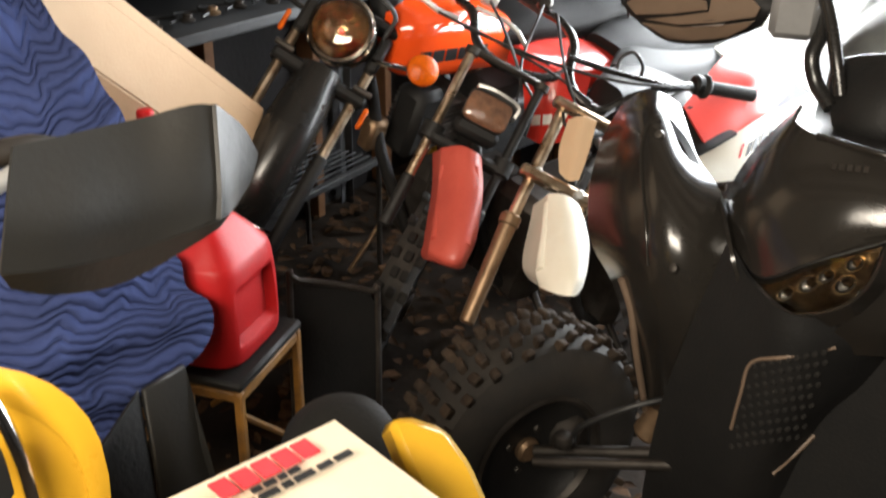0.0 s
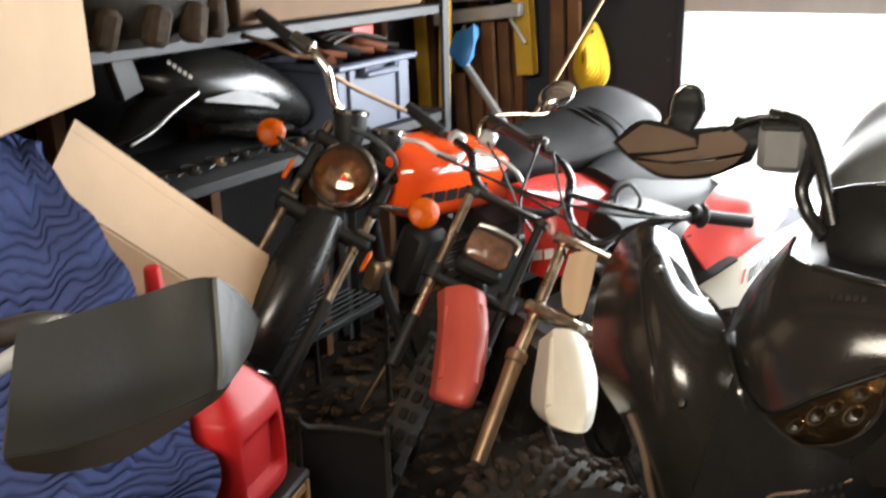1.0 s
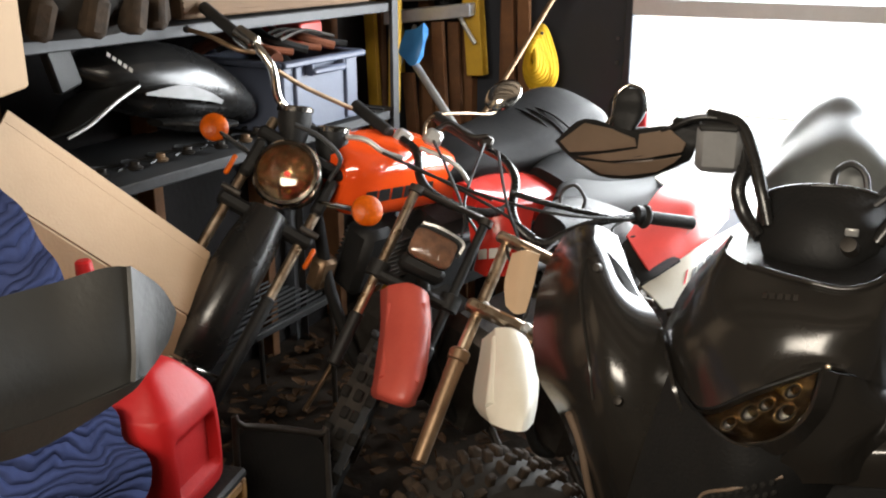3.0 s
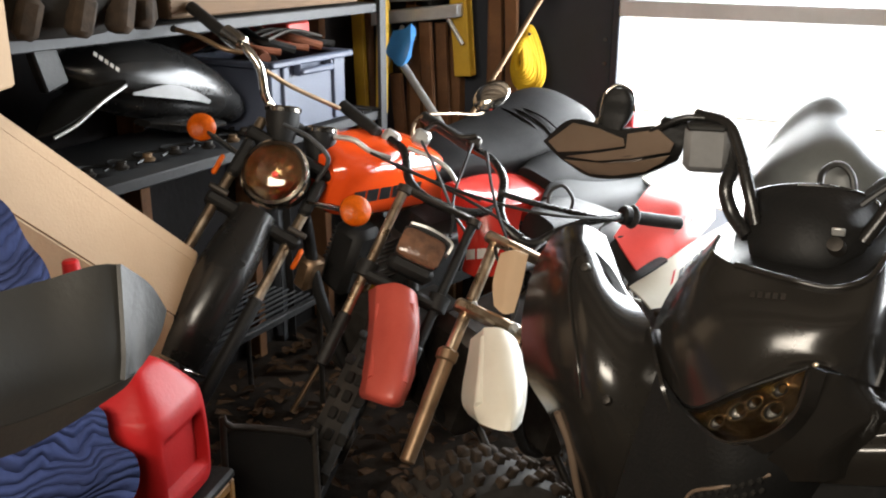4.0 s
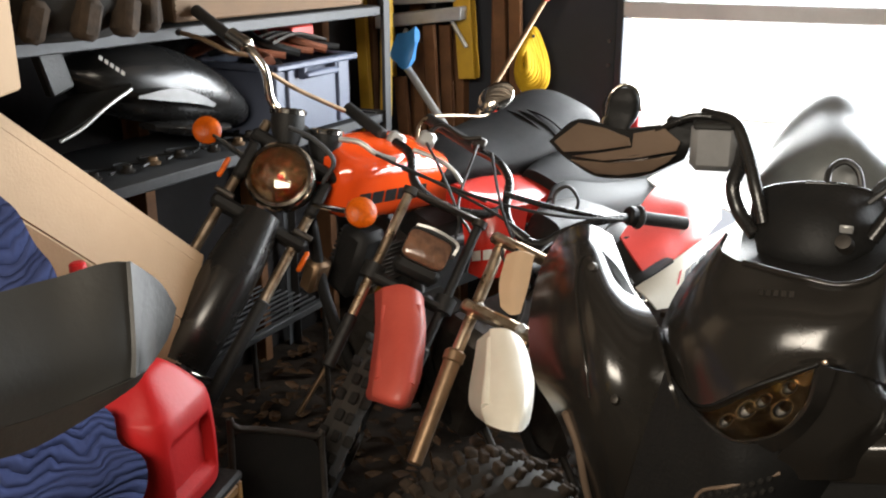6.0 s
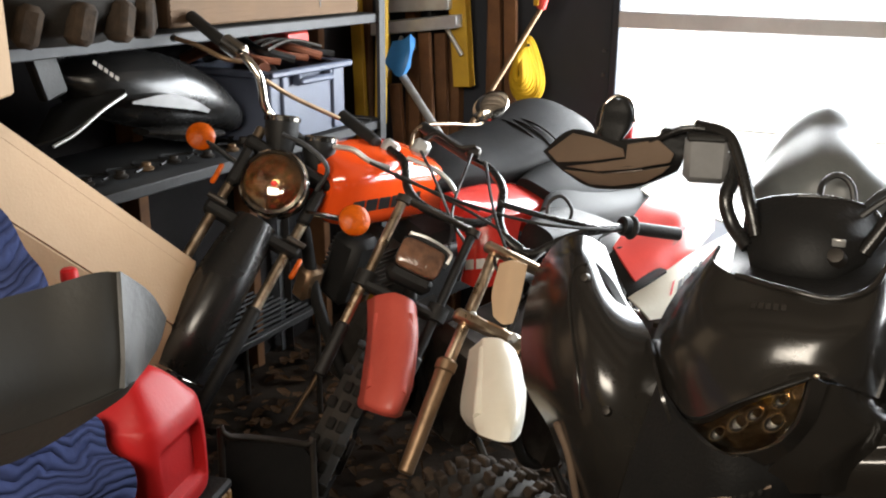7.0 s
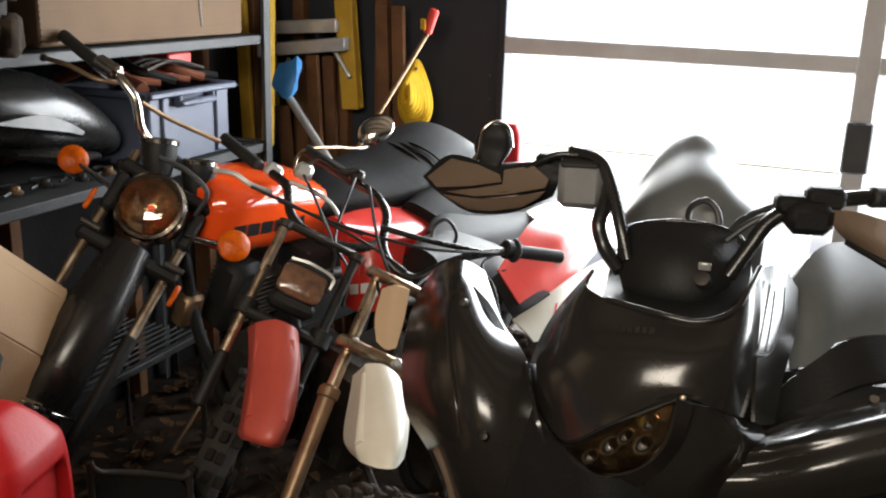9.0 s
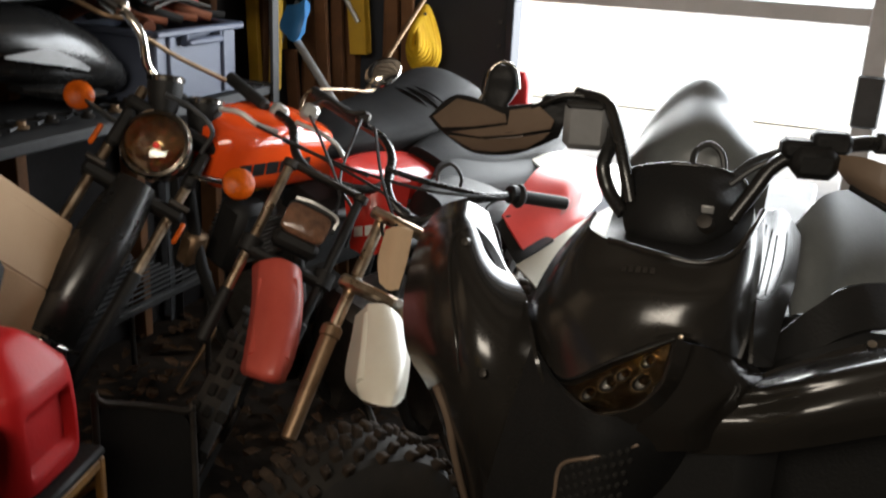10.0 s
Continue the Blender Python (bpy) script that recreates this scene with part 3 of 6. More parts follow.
part("bracket", block((-1.56, 1.698, 1.245), (0.03, 0.07, 0.11), ((1, 0, 0), (0, 1, 0.3), (0, -0.3, 1)), 0.006), M["greyp"], cowl)
tagged(part("black_bag", loft([((-1.66, 2.409, 0.993), (0.05, 0, 0), (0, 0, 0.03), 2), ((-1.66, 2.481, 1.06), (0.1, 0.02, 0), (0, 0.03, 0.1), 2.5), ((-1.66, 2.567, 1.12), (0.09, 0, 0), (0, 0.02, 0.07), 2.5), ((-1.66, 2.584, 1.162), (0.04, 0, 0), (0, 0, 0.02), 2)], 20), M["matte"]), "dull black cover standing on the shelf", "cover")

rs = random.Random(3)
for i in range(8):
    c = V((-1.51 - 0.05 * rs.random(), 1.66 + 0.1 * i, 0.975))
    tagged(part("shelf_fitting", lathe([(0, 0), (0.018, 0), (0.02, 0.006), (0.012, 0.012), (0.012, 0.02), (0, 0.022)], c, (0, 0, 1), 12), M["steel"] if i % 3 else M["fork"]), "small greasy metal part lying on the shelf", "metal part", "small parts on the shelf")
    e = c + V((-0.04, 0.05, 0.004))
    tagged(part("cable_loop", tube([e + V((0.04 * math.cos(t), 0.05 * math.sin(t), 0.003 * math.sin(2 * t))) for t in [0.7 * j for j in range(8)]], 0.004, 4, 6), M["cable"]), "loose black cable curled on the shelf", "cable", "cables on the shelf")

# tyre and box on the upper shelf
TC = V((-1.56, 1.62, 1.327))
tyre_thing = thing("spare_tyre", TC, "big lugged all-terrain tyre lying flat on the shelf", "tyre")
part("carcass", lathe([(0.13, 0.02), (0.20, 0.0), (0.25, 0.03), (0.275, 0.07), (0.28, 0.12), (0.275, 0.17), (0.25, 0.21), (0.20, 0.24), (0.13, 0.22), (0.13, 0.02)], TC, (0, 0, 1), 48), M["rubber"], tyre_thing)
for i in range(34):
    t = 6.2832 * i / 34
    d = V((math.cos(t), math.sin(t), 0))
    tg = V((-math.sin(t), math.cos(t), 0))
    up = (V((0, 0, 1)) + tg * (0.3 if i % 2 else -0.25)).normalized()
    part("lug", block(TC + d * 0.282 + V((0, 0, 0.05 if i % 2 else 0.165)), (0.055, 0.048, 0.085), (d, up.cross(d), up), 0.012), M["muddy"], tyre_thing)
bx = thing("cardboard_box", (-1.7, 2.5, 1.328), "flat brown corrugated cardboard box on the upper shelf", "box")
part("carton", block((-1.69, 2.45, 1.40), (0.42, 0.86, 0.14), bevel=0.006), M["oldcard"], bx)
for i in range(9):
    part("flute_line", block((-1.479, 2.45, 1.345 + i * 0.014), (0.003, 0.85, 0.004), bevel=0), M["oldcard"], bx)
part("tear", block((-1.478, 2.66, 1.41), (0.003, 0.006, 0.11), ((1, 0, 0), (0, 1, 0.1), (0, -0.1, 1)), 0), M["steel"], bx)

# ladder, broom, poles and rope in the corner
lad = thing("step_ladder", (-1.5, 3.5, 1.0), "yellow fibreglass stepladder hanging on the end wall", "ladder")
for a, b, w in (((-1.804, 3.55, 1.53), (-1.788, 3.55, 0.999), 0.03), ((-1.487, 3.58, 1.533), (-1.444, 3.58, 1.009), 0.075)):
    a, b = V(a), V(b)
    d = (b - a).normalized()
    part("rail", block((a + b) / 2, (w, 0.05, (b - a).length), (d.cross((0, 1, 0)), (0, 1, 0), d), 0.004), M["yfiber"], lad)
a, b = V((-1.642, 3.3, 1.503)), V((-1.661, 3.3, 0.88))
part("rail", block((a + b) / 2, (0.022, 0.06, (b - a).length), ((b - a).cross((0, 1, 0)), (0, 1, 0), b - a), 0.004), M["yfiber"], lad)
for a, b in (((-1.798, 3.5, 1.224), (-1.443, 3.55, 1.266)), ((-1.769, 3.55, 1.311), (-1.492, 3.58, 1.331))):
    a, b = V(a), V(b)
    part("step", block((a + b) / 2, ((b - a).length, 0.13, 0.05), (b - a, (b - a).cross((0, 0, 1)), (0, 0, 1)), 0.004), M["alu"], lad)
part("brace", rod((-1.763, 3.5, 1.029), (-1.682, 3.5, 1.199), 0.009), M["alu"], lad)
part("brace", rod((-1.502, 3.53, 1.24), (-1.431, 3.53, 1.136), 0.009), M["alu"], lad)
for w in ((-1.605, 3.58, 1.287), (-1.476, 3.6, 1.215)):
    part("hanger", rod(V(w), V((w[0], 3.69, w[2])), 0.012), M["galv"], lad)
for a, b, m in (((-1.901, 3.5, 1.422), (-1.879, 3.5, 0.906), "yfiber"), ((-1.58, 3.5, 1.217), (-1.558, 3.5, 0.841), "wood"), ((-1.715, 3.5, 1.01), (-1.685, 3.5, 0.665), "wood"), ((-1.652, 3.55, 1.144), (-1.652, 3.55, 0.659), "wood"), ((-1.322, 3.58, 1.411), (-1.296, 3.58, 0.831), "wood"), ((-1.254, 3.58, 1.413), (-1.235, 3.58, 0.837), "wood"), ((-1.553, 3.58, 1.212), (-1.537, 3.58, 0.808), "wood")):
    a, b = V(a), V(b)
    d = (b - a).normalized()
    b = a + d * ((0.012 - a.z) / d.z)
    tagged(part("timber_plank", block((a + b) / 2, (0.05, 0.025, (b - a).length), (d.cross((0, 1, 0)), (0, 1, 0), d), 0.003), M[m]), "narrow plank leaning upright in the garage corner", "plank", "planks in the corner")


def pole(name, a, b, r, mat, label, category):
    a, b = V(a), V(b)
    d = (b - a).normalized()
    b = a + d * ((0.012 - a.z) / d.z)
    p = thing(name, (b.x, b.y, 0), label, category)
    part("handle", rod(a, b, r), mat, p)
    return p


broom = pole("broom", (-1.505, 3.2, 1.09), (-1.325, 3.1, 0.949), 0.014, M["alu"], "broom with a blue head and a grey metal handle", "broom")
part("head", sheet([[(-1.546, 3.2, 1.101), (-1.5, 3.19, 1.085), (-1.477, 3.2, 1.122)], [(-1.575, 3.22, 1.13), (-1.505, 3.2, 1.14), (-1.474, 3.22, 1.191)], [(-1.563, 3.25, 1.198), (-1.514, 3.24, 1.207), (-1.489, 3.25, 1.226)]], 0.03), M["blue"], broom, "blue plastic broom head")
snow = pole("scraper_pole", (-1.071, 3.45, 1.332), (-1.188, 3.2, 0.992), 0.009, M["fork"], "long grey pole with a red grip leaning in the corner", "pole")
part("grip", rod((-1.049, 3.452, 1.411), (-1.076, 3.448, 1.326), 0.018), M["redgraph"], snow, "red plastic grip")
part("tab", block((-1.085, 3.43, 1.358), (0.02, 0.01, 0.04), bevel=0.003), M["yellow"], snow)
rope = thing("rope_hank", (-1.16, 3.57, 0.9), "bright yellow rope hank hanging on the wall", "rope")
base = V((-1.162, 3.55, 0.966))
for i in range(8):
    q0 = 1.0 - 0.105 * i
    loop = []
    for j in range(16):
        t = 6.2832 * j / 16
        w = 0.5 - 0.5 * math.cos(t)
        loop.append(base + V((0.088 * q0 * math.sin(t) * (0.25 + 0.75 * w), -0.011 * i + 0.006 * math.sin(2 * t + i), 0.012 * i + 0.235 * (1 - 0.09 * i) * (1 - w) + 0.01)))
    part("coil", tube(loop, 0.0125, 4, 8, closed=True), M["rope"], rope)
part("hook", rod((-1.139, 3.5, 1.192), (-1.216, 3.68, 1.174), 0.006), M["galv"], rope)

# ---- the pile at the near left ----
pile = thing("blanketed_pile", (-1.15, 0.95, 0), "blue quilted moving blanket draped over a tall stack", "blanket")
part("stack", block((-1.42, 0.85, 0.52), (0.7, 0.75, 1.04), bevel=0.03), M["cardboard"], pile, "brown cartons under the blanket")
rip = lambda u, v, p: 0.012 * math.sin(9 * u + 5 * v) + 0.008 * math.sin(23 * v + 3 * u)
part("upper_drape", sheet([[(-1.303, 0.953, 1.298), (-1.252, 1.049, 1.282), (-1.151, 1.117, 1.249), (-1.1, 1.121, 1.235)], [(-1.138, 0.835, 1.151), (-1.094, 0.922, 1.133), (-1.03, 1.029, 1.131), (-1.026, 1.122, 1.144)], [(-1.102, 0.794, 1.051), (-1.035, 0.884, 1.032), (-0.964, 1.001, 1.022), (-0.957, 1.13, 1.066)], [(-1.065, 0.754, 0.955), (-0.991, 0.84, 0.953), (-0.913, 0.969, 0.952), (-0.899, 1.122, 1.006)], [(-1.024, 0.724, 0.841), (-0.954, 0.823, 0.808), (-0.899, 0.954, 0.812), (-0.891, 1.132, 0.931)]], 0.012, 8, 8, rip, (0.9, 0.8)), M["quilt"], pile)
part("lower_drape", sheet([[(-0.959, 0.789, 0.942), (-0.886, 0.914, 0.903), (-0.856, 1.025, 0.867), (-0.842, 1.121, 0.827)], [(-0.896, 0.734, 0.874), (-0.82, 0.85, 0.833), (-0.786, 0.986, 0.808), (-0.792, 1.102, 0.772)], [(-0.852, 0.688, 0.793), (-0.777, 0.787, 0.773), (-0.759, 0.922, 0.752), (-0.744, 1.096, 0.72)], [(-0.815, 0.673, 0.728), (-0.741, 0.769, 0.725), (-0.742, 0.876, 0.692), (-0.747, 0.97, 0.69)], [(-0.779, 0.679, 0.648), (-0.719, 0.767, 0.67), (-0.728, 0.827, 0.65), (-0.758, 0.923, 0.673)]], 0.014, 8, 8, rip, (0.8, 0.75)), M["quilt"], pile)
crate = thing("cardboard_carton", (-1.4, 0.95, 1.13), "plain tan cardboard carton standing on the blanketed stack", "box")
c0 = V((-1.09, 1.236, 1.26))
part("carton", block(c0 + V((-0.30, -0.16, 0.2)), (0.52, 0.42, 0.4), ((0.86, 0.5, 0), (-0.5, 0.86, 0), (0, 0, 1)), 0.006), M["kraft"], crate)
part("flap_seam", block(c0 + V((-0.30, -0.16, 0.402)), (0.5, 0.02, 0.004), ((0.86, 0.5, 0), (-0.5, 0.86, 0), (0, 0, 1)), 0.001), M["paper"], crate)

longbox = thing("long_carton", (-1.25, 1.5, 0), "long open brown cardboard carton leaning on the stack", "box")
A, B, C, D = V((-1.373, 1.405, 1.206)), V((-1.222, 1.773, 0.829)), V((-1.196, 1.659, 0.717)), V((-1.341, 1.222, 1.123))
part("flap", slab([A, B, B + (C - B) * 0.16, A + (C - B) * 0.16], 0.006, 0.0006), M["cardboard"], longbox)
part("top_panel", slab([A + (C - B) * 0.16, B + (C - B) * 0.16, C, A + (C - B)], 0.006, 0.0006), M["cardboard"], longbox)
down = V((-0.03, -0.03, -0.24))
E0 = A + (C - B)
part("front_panel", slab([E0, C, C + down, E0 + down], 0.006), M["cardboard"], longbox)
part("end_panel", slab([B, B + V((-0.16, 0.1, -0.2)), C + down, C], 0.006), M["cardboard"], longbox)

# fuel can on its stand
stand = thing("steel_stand", (-0.86, 1.22, 0), "low stand of chipped yellow steel with a dark top", "stand")
K = V((-0.888, 1.222, 0.600))
part("top", block((K.x, K.y, 0.589), (0.27, 0.24, 0.02), ((0.97, 0.243, 0), (-0.243, 0.97, 0), (0, 0, 1)), 0.006), M["matte"], stand)
ex, ey = V((0.97, 0.243, 0)), V((-0.243, 0.97, 0))
cor = [K + ex * 0.125 * sx + ey * 0.11 * sy for sx, sy in ((-1, -1), (1, -1), (1, 1), (-1, 1))]
for q in cor:
    part("leg", block((q.x, q.y, 0.289), (0.016, 0.016, 0.578), (ex, ey, (0, 0, 1)), 0.003), M["ypaint"], stand)
for i in range(4):
    p, q = cor[i], cor[(i + 1) % 4]
    part("rail", block(((p.x + q.x) / 2, (p.y + q.y) / 2, 0.566), ((q - p).length, 0.012, 0.02), (q - p, (q - p).cross((0, 0, 1)), (0, 0, 1)), 0.003), M["ypaint"], stand)
    part("brace", rod((p.x, p.y, 0.53), ((p.x * 0.2 + q.x * 0.8), (p.y * 0.2 + q.y * 0.8), 0.36), 0.006, seg=8), M["ypaint"], stand)

k = 0.80
can = thing("fuel_can", K, "bright red plastic fuel can with moulded grip recess", "fuel can")
bm = loft([(K + k * V((0, 0, z)), ex * k * w, ey * k * (w - 0.015), e) for z, w, e in ((0.002, 0.13, 4.6), (0.016, 0.144, 4.6), (0.1, 0.146, 4.6), (0.18, 0.142, 4.6), (0.225, 0.136, 4.4), (0.245, 0.124, 4.2), (0.29, 0.085, 5), (0.312, 0.06, 4), (0.318, 0.03, 3))], 120, 9)
for v in bm.verts:
    w = v.co - K
    x, y, z = w.dot(ex) / k, w.dot(ey) / k, w.z / k
    if x > 0.09:
        s = min(1, max(0, (0.085 - abs(y + 0.005)) / 0.016)) * min(1, max(0, (z - 0.045) / 0.014)) * min(1, max(0, (0.19 - z) / 0.03))
        v.co -= ex * k * 0.024 * s * s * (3 - 2 * s)
part("body", bm, M["can"], can)
sp = V((-0.956, 1.209, 0.991))
part("spout", rod(sp + V((0, 0.0, -0.1)), sp + V((-0.008, 0, 0.03)), 0.022, 0.014), M["can"], can)
part("spout_neck", tube([K - k * ex * 0.05 + k * V((0, 0, 0.27)), K - k * ex * 0.09 + k * V((0, 0, 0.32)), sp + V((0, 0, -0.09))], 0.02), M["can"], can)

# dark plate standing on the floor
plate = thing("footboard_panel", (-0.8, 1.55, 0), "dark grubby plastic panel with a worn edge, on the floor", "panel")
a, b = V((-0.889, 1.457, 0.615)), V((-0.786, 1.616, 0.545))
lo_a, lo_b = V((a.x + 0.02, a.y - 0.03, 0.01)), V((b.x + 0.02, b.y - 0.03, 0.01))
part("board", slab([lo_a, lo_b, b + V((0, 0, -0.03)), b * 0.9 + a * 0.1, a * 0.9 + b * 0.1, a + V((0, 0, -0.03))], 0.02, 0.004), M["matte"], plate)
part("edge_bead", tube([lo_a, a + V((0, 0, -0.03)), a * 0.9 + b * 0.1, b * 0.9 + a * 0.1, b + V((0, 0, -0.03)), lo_b], 0.007, 4), M["steel"], plate)

# ---- yellow quad beside the camera ----
quad = thing("yellow_quad", (-0.35, 0.7, 0), "yellow all-terrain quad with big grey handguards", "quad bike")
g0 = [[(-0.332, 0.55, 1.278), (-0.324, 0.59, 1.277), (-0.31, 0.647, 1.277), (-0.285, 0.698, 1.279), (-0.287, 0.743, 1.228)], [(-0.317, 0.526, 1.239), (-0.302, 0.564, 1.229), (-0.29, 0.621, 1.223), (-0.269, 0.68, 1.224), (-0.284, 0.721, 1.205)], [(-0.323, 0.517, 1.197), (-0.307, 0.556, 1.19), (-0.296, 0.614, 1.184), (-0.265, 0.673, 1.196), (-0.278, 0.705, 1.194)], [(-0.335, 0.531, 1.176), (-0.325, 0.56, 1.161), (-0.309, 0.61, 1.154), (-0.276, 0.673, 1.181), (-0.282, 0.7, 1.187)]]
part("handguard", sheet(g0[:3], 0.006, 6, 6), M["greyp"], quad, "dusty dark grey handguard")
part("handguard_lip", sheet(g0[2:], 0.006, 6, 4), M["greyp"], quad)
part("handguard_tip", sheet([[(-0.282, 0.696, 1.281), (-0.285, 0.727, 1.254), (-0.286, 0.745, 1.225)], [(-0.266, 0.678, 1.226), (-0.28, 0.714, 1.216), (-0.287, 0.739, 1.211)], [(-0.262, 0.67, 1.196), (-0.279, 0.704, 1.191), (-0.288, 0.732, 1.2)]], 0.006), M["greyp"], quad)
hb = [(-0.463, 0.55, 1.237), (-0.436, 0.596, 1.236), (-0.431, 0.634, 1.232), (-0.439, 0.666, 1.218)]
part("handlebar", tube(hb, 0.012), M["steel"], quad)
part("lever", tube([(-0.406, 0.567, 1.221), (-0.404, 0.602, 1.229), (-0.409, 0.637, 1.236)], 0.008), M["alu"], quad)
part("grip", rod((-0.481, 0.513, 1.24), (-0.436, 0.596, 1.236), 0.018), M["grip"], quad)
part("stem", rod((-0.463, 0.55, 1.237), (-0.55, 0.35, 0.9), 0.02), M["steel"], quad)
part("tank", loft([((-0.62, 0.18, 0.76), (0.05, 0.05, 0), (0, 0, 0.05), 2.5), ((-0.404, 0.466, 0.993), (0.09, 0.06, 0), (0, 0, 0.10), 2.6), ((-0.371, 0.488, 0.987), (0.075, 0.05, 0), (0.0, 0, 0.10), 2.6), ((-0.359, 0.51, 0.962), (0.04, 0.03, 0), (0, 0, 0.07), 2.4), ((-0.35, 0.526, 0.939), (0.02, 0.02, 0), (0, 0, 0.03), 2.2)], 28, 5), M["yellow"], quad)
part("trim_strip", tube([(-0.33, 0.49, 1.109), (-0.318, 0.493, 1.086), (-0.31, 0.496, 1.048), (-0.309, 0.498, 1.009)], 0.006), M["chrome"], quad)
part("decal_panel", sheet([[(-0.324, 0.481, 1.083), (-0.314, 0.485, 1.064), (-0.31, 0.485, 1.028)], [(-0.327, 0.464, 1.062), (-0.318, 0.471, 1.04), (-0.312, 0.471, 1.011)]], 0.002), M["ink"], quad)
part("shroud", slab([(-0.251, 0.868, 0.872), (-0.24, 0.888, 0.874), (-0.204, 0.911, 0.857), (-0.17, 0.908, 0.826), (-0.132, 0.895, 0.781), (-0.183, 0.842, 0.796)], 0.05, 0.008), M["yellow"], quad, "yellow plastic shroud")
part("side_panel", slab([(-0.552, 0.797, 0.852), (-0.565, 0.876, 0.841), (-0.49, 0.84, 0.713), (-0.476, 0.826, 0.628), (-0.494, 0.757, 0.672)], 0.01), M["greyp"], quad, "dark grey plastic side panel")
part("lower_panel", slab([(-0.546, 0.686, 0.787), (-0.552, 0.797, 0.852), (-0.494, 0.757, 0.672), (-0.513, 0.643, 0.736)], 0.01), M["matte"], quad)
part("headlamp_cowl", lathe([(0.0, 0.02), (0.05, 0.016), (0.07, 0.0), (0.074, -0.03), (0.066, -0.07), (0, -0.08)], (-0.322, 0.889, 0.806), (0.2, -0.45, 0.85), 28), M["matte"], quad)
part("seat", loft([((-0.30, 0.45, 0.70), (0.1, 0.06, 0), (0, 0, 0.04), 3), ((-0.22, 0.62, 0.72), (0.12, 0.07, 0), (0, 0, 0.05), 3), ((-0.17, 0.78, 0.76), (0.11, 0.06, 0), (0, 0, 0.05), 3)], 20), M["vinyl"], quad)
for x, y in ((-0.62, 0.35), (-0.2, 0.55)):
    part("tyre", lathe([(0.1, -0.09), (0.2, -0.1), (0.24, -0.08), (0.25, 0), (0.24, 0.08), (0.2, 0.1), (0.1, 0.09), (0.1, -0.09)], (x, y, 0.25), (0.6, 0.8, 0), 36), M["rubber"], quad)
part("frame", tube([(-0.62, 0.35, 0.25), (-0.5, 0.4, 0.55), (-0.3, 0.5, 0.62), (-0.2, 0.55, 0.25)], 0.02), M["steel"], quad)
card = thing("printed_card", (-0.238, 0.698, 0.918), "cream cardboard panel with red and black print on the quad", "card")
ca, cb, cc, cd = V((-0.237, 0.778, 0.946)), V((-0.263, 0.582, 0.973)), V((-0.163, 0.561, 0.966)), V((-0.093, 0.756, 0.924))
part("sheet", slab([ca, cd, cc, cb][::-1], 0.004, 0.001), M["paper"], card)
nv = (cb - ca).cross(cd - ca).normalized()
nv = nv if nv.z > 0 else -nv
al = (ca - cb).normalized()
dn = (cd - ca).normalized()
o1 = cb + (ca - cb) * 0.17 + (cd - ca) * 0.155
bars(card, "red_lettering", o1 + nv * 0.006, al, -dn, nv, [0.018, 0.019, 0.019, 0.019, 0.019], 0.022, M["redink"], 0.14, "red print")
o2 = cb + (ca - cb) * 0.22 + (cd - ca) * 0.34
bars(card, "black_lettering", o2 + nv * 0.006, al, -dn, nv, [0.012, 0.02, 0.01, 0.022, 0.016, 0.02], 0.007, M["ink"], 0.2, "fine black print")
o3 = cb + (ca - cb) * 0.30 + (cd - ca) * 0.27
bars(card, "black_lettering", o3 + nv * 0.006, al, -dn, nv, [0.01, 0.012, 0.008, 0.012], 0.006, M["ink"], 0.2, "fine black print")


# ---- orange trail motorcycle ----
def fork_leg(bike, q, a, upper=(0.0, 0.5), lower=(0.45, 0.83), off=0.0, r=0.017, mats=("rusty_chrome", "steel")):
    part("fork_tube", rod(q(a, upper[0], off), q(a, upper[1], off), r), M[mats[0]], bike)
    part("fork_slider", rod(q(a, lower[0], off), q(a, lower[1], off), r * 1.35), M[mats[1]], bike)


def fender(bike, q, pts, half, lip, mat, name="front_fender", thick=0.004):
    """A curved mudguard: (down, forward, half-width) stations with turned-down edges."""
    rows = []
    for b, c, h in pts:
        rows.append([q(h * math.sin(t), b, c - lip * (1 - math.cos(t))) for t in [radians(-84 + 24 * i) for i in range(8)]])
    return part(name, sheet(rows, thick, 3, 6), mat, bike)


one = thing("trail_motorcycle", (-1.0, 2.3, 0), "orange trail motorcycle with round headlight leaning on its stand", "motorcycle")
s, d, f, q = plane_frame((-1.129, 1.975, 0.982), (0.70, 0.42, -0.50), (0.03, -0.56, -0.775))
# headlight: shell, chrome ring, reflector and glass
fh = (f - s * 0.30 + d * 0.20).normalized()
hc = q(-0.008, 0.005, 0.01)
shell1 = part("headlight_shell", lathe([(0, -0.12), (0.045, -0.115), (0.07, -0.085), (0.082, -0.035), (0.084, 0.01), (0.078, 0.016), (0.07, -0.02), (0, -0.05)], hc, fh, 40), M["chrome"], one)
part("headlight_ring", lathe([(0.066, 0.010), (0.076, 0.006), (0.08, 0.014), (0.077, 0.023), (0.069, 0.025), (0.066, 0.010)], hc, fh, 40), M["darkchrome"], one)
part("reflector", lathe([(0.0, -0.035), (0.03, -0.03), (0.05, -0.010), (0.066, 0.016)], hc, fh, 32), M["reflector"], one)
# bulb coloured red to paint a small red reflection in the headlight
part("bulb", lathe([(0, 0.008), (0.007, 0.004), (0.008, -0.008), (0.006, -0.03), (0, -0.032)], hc, fh, 12), M["redlens"], one)
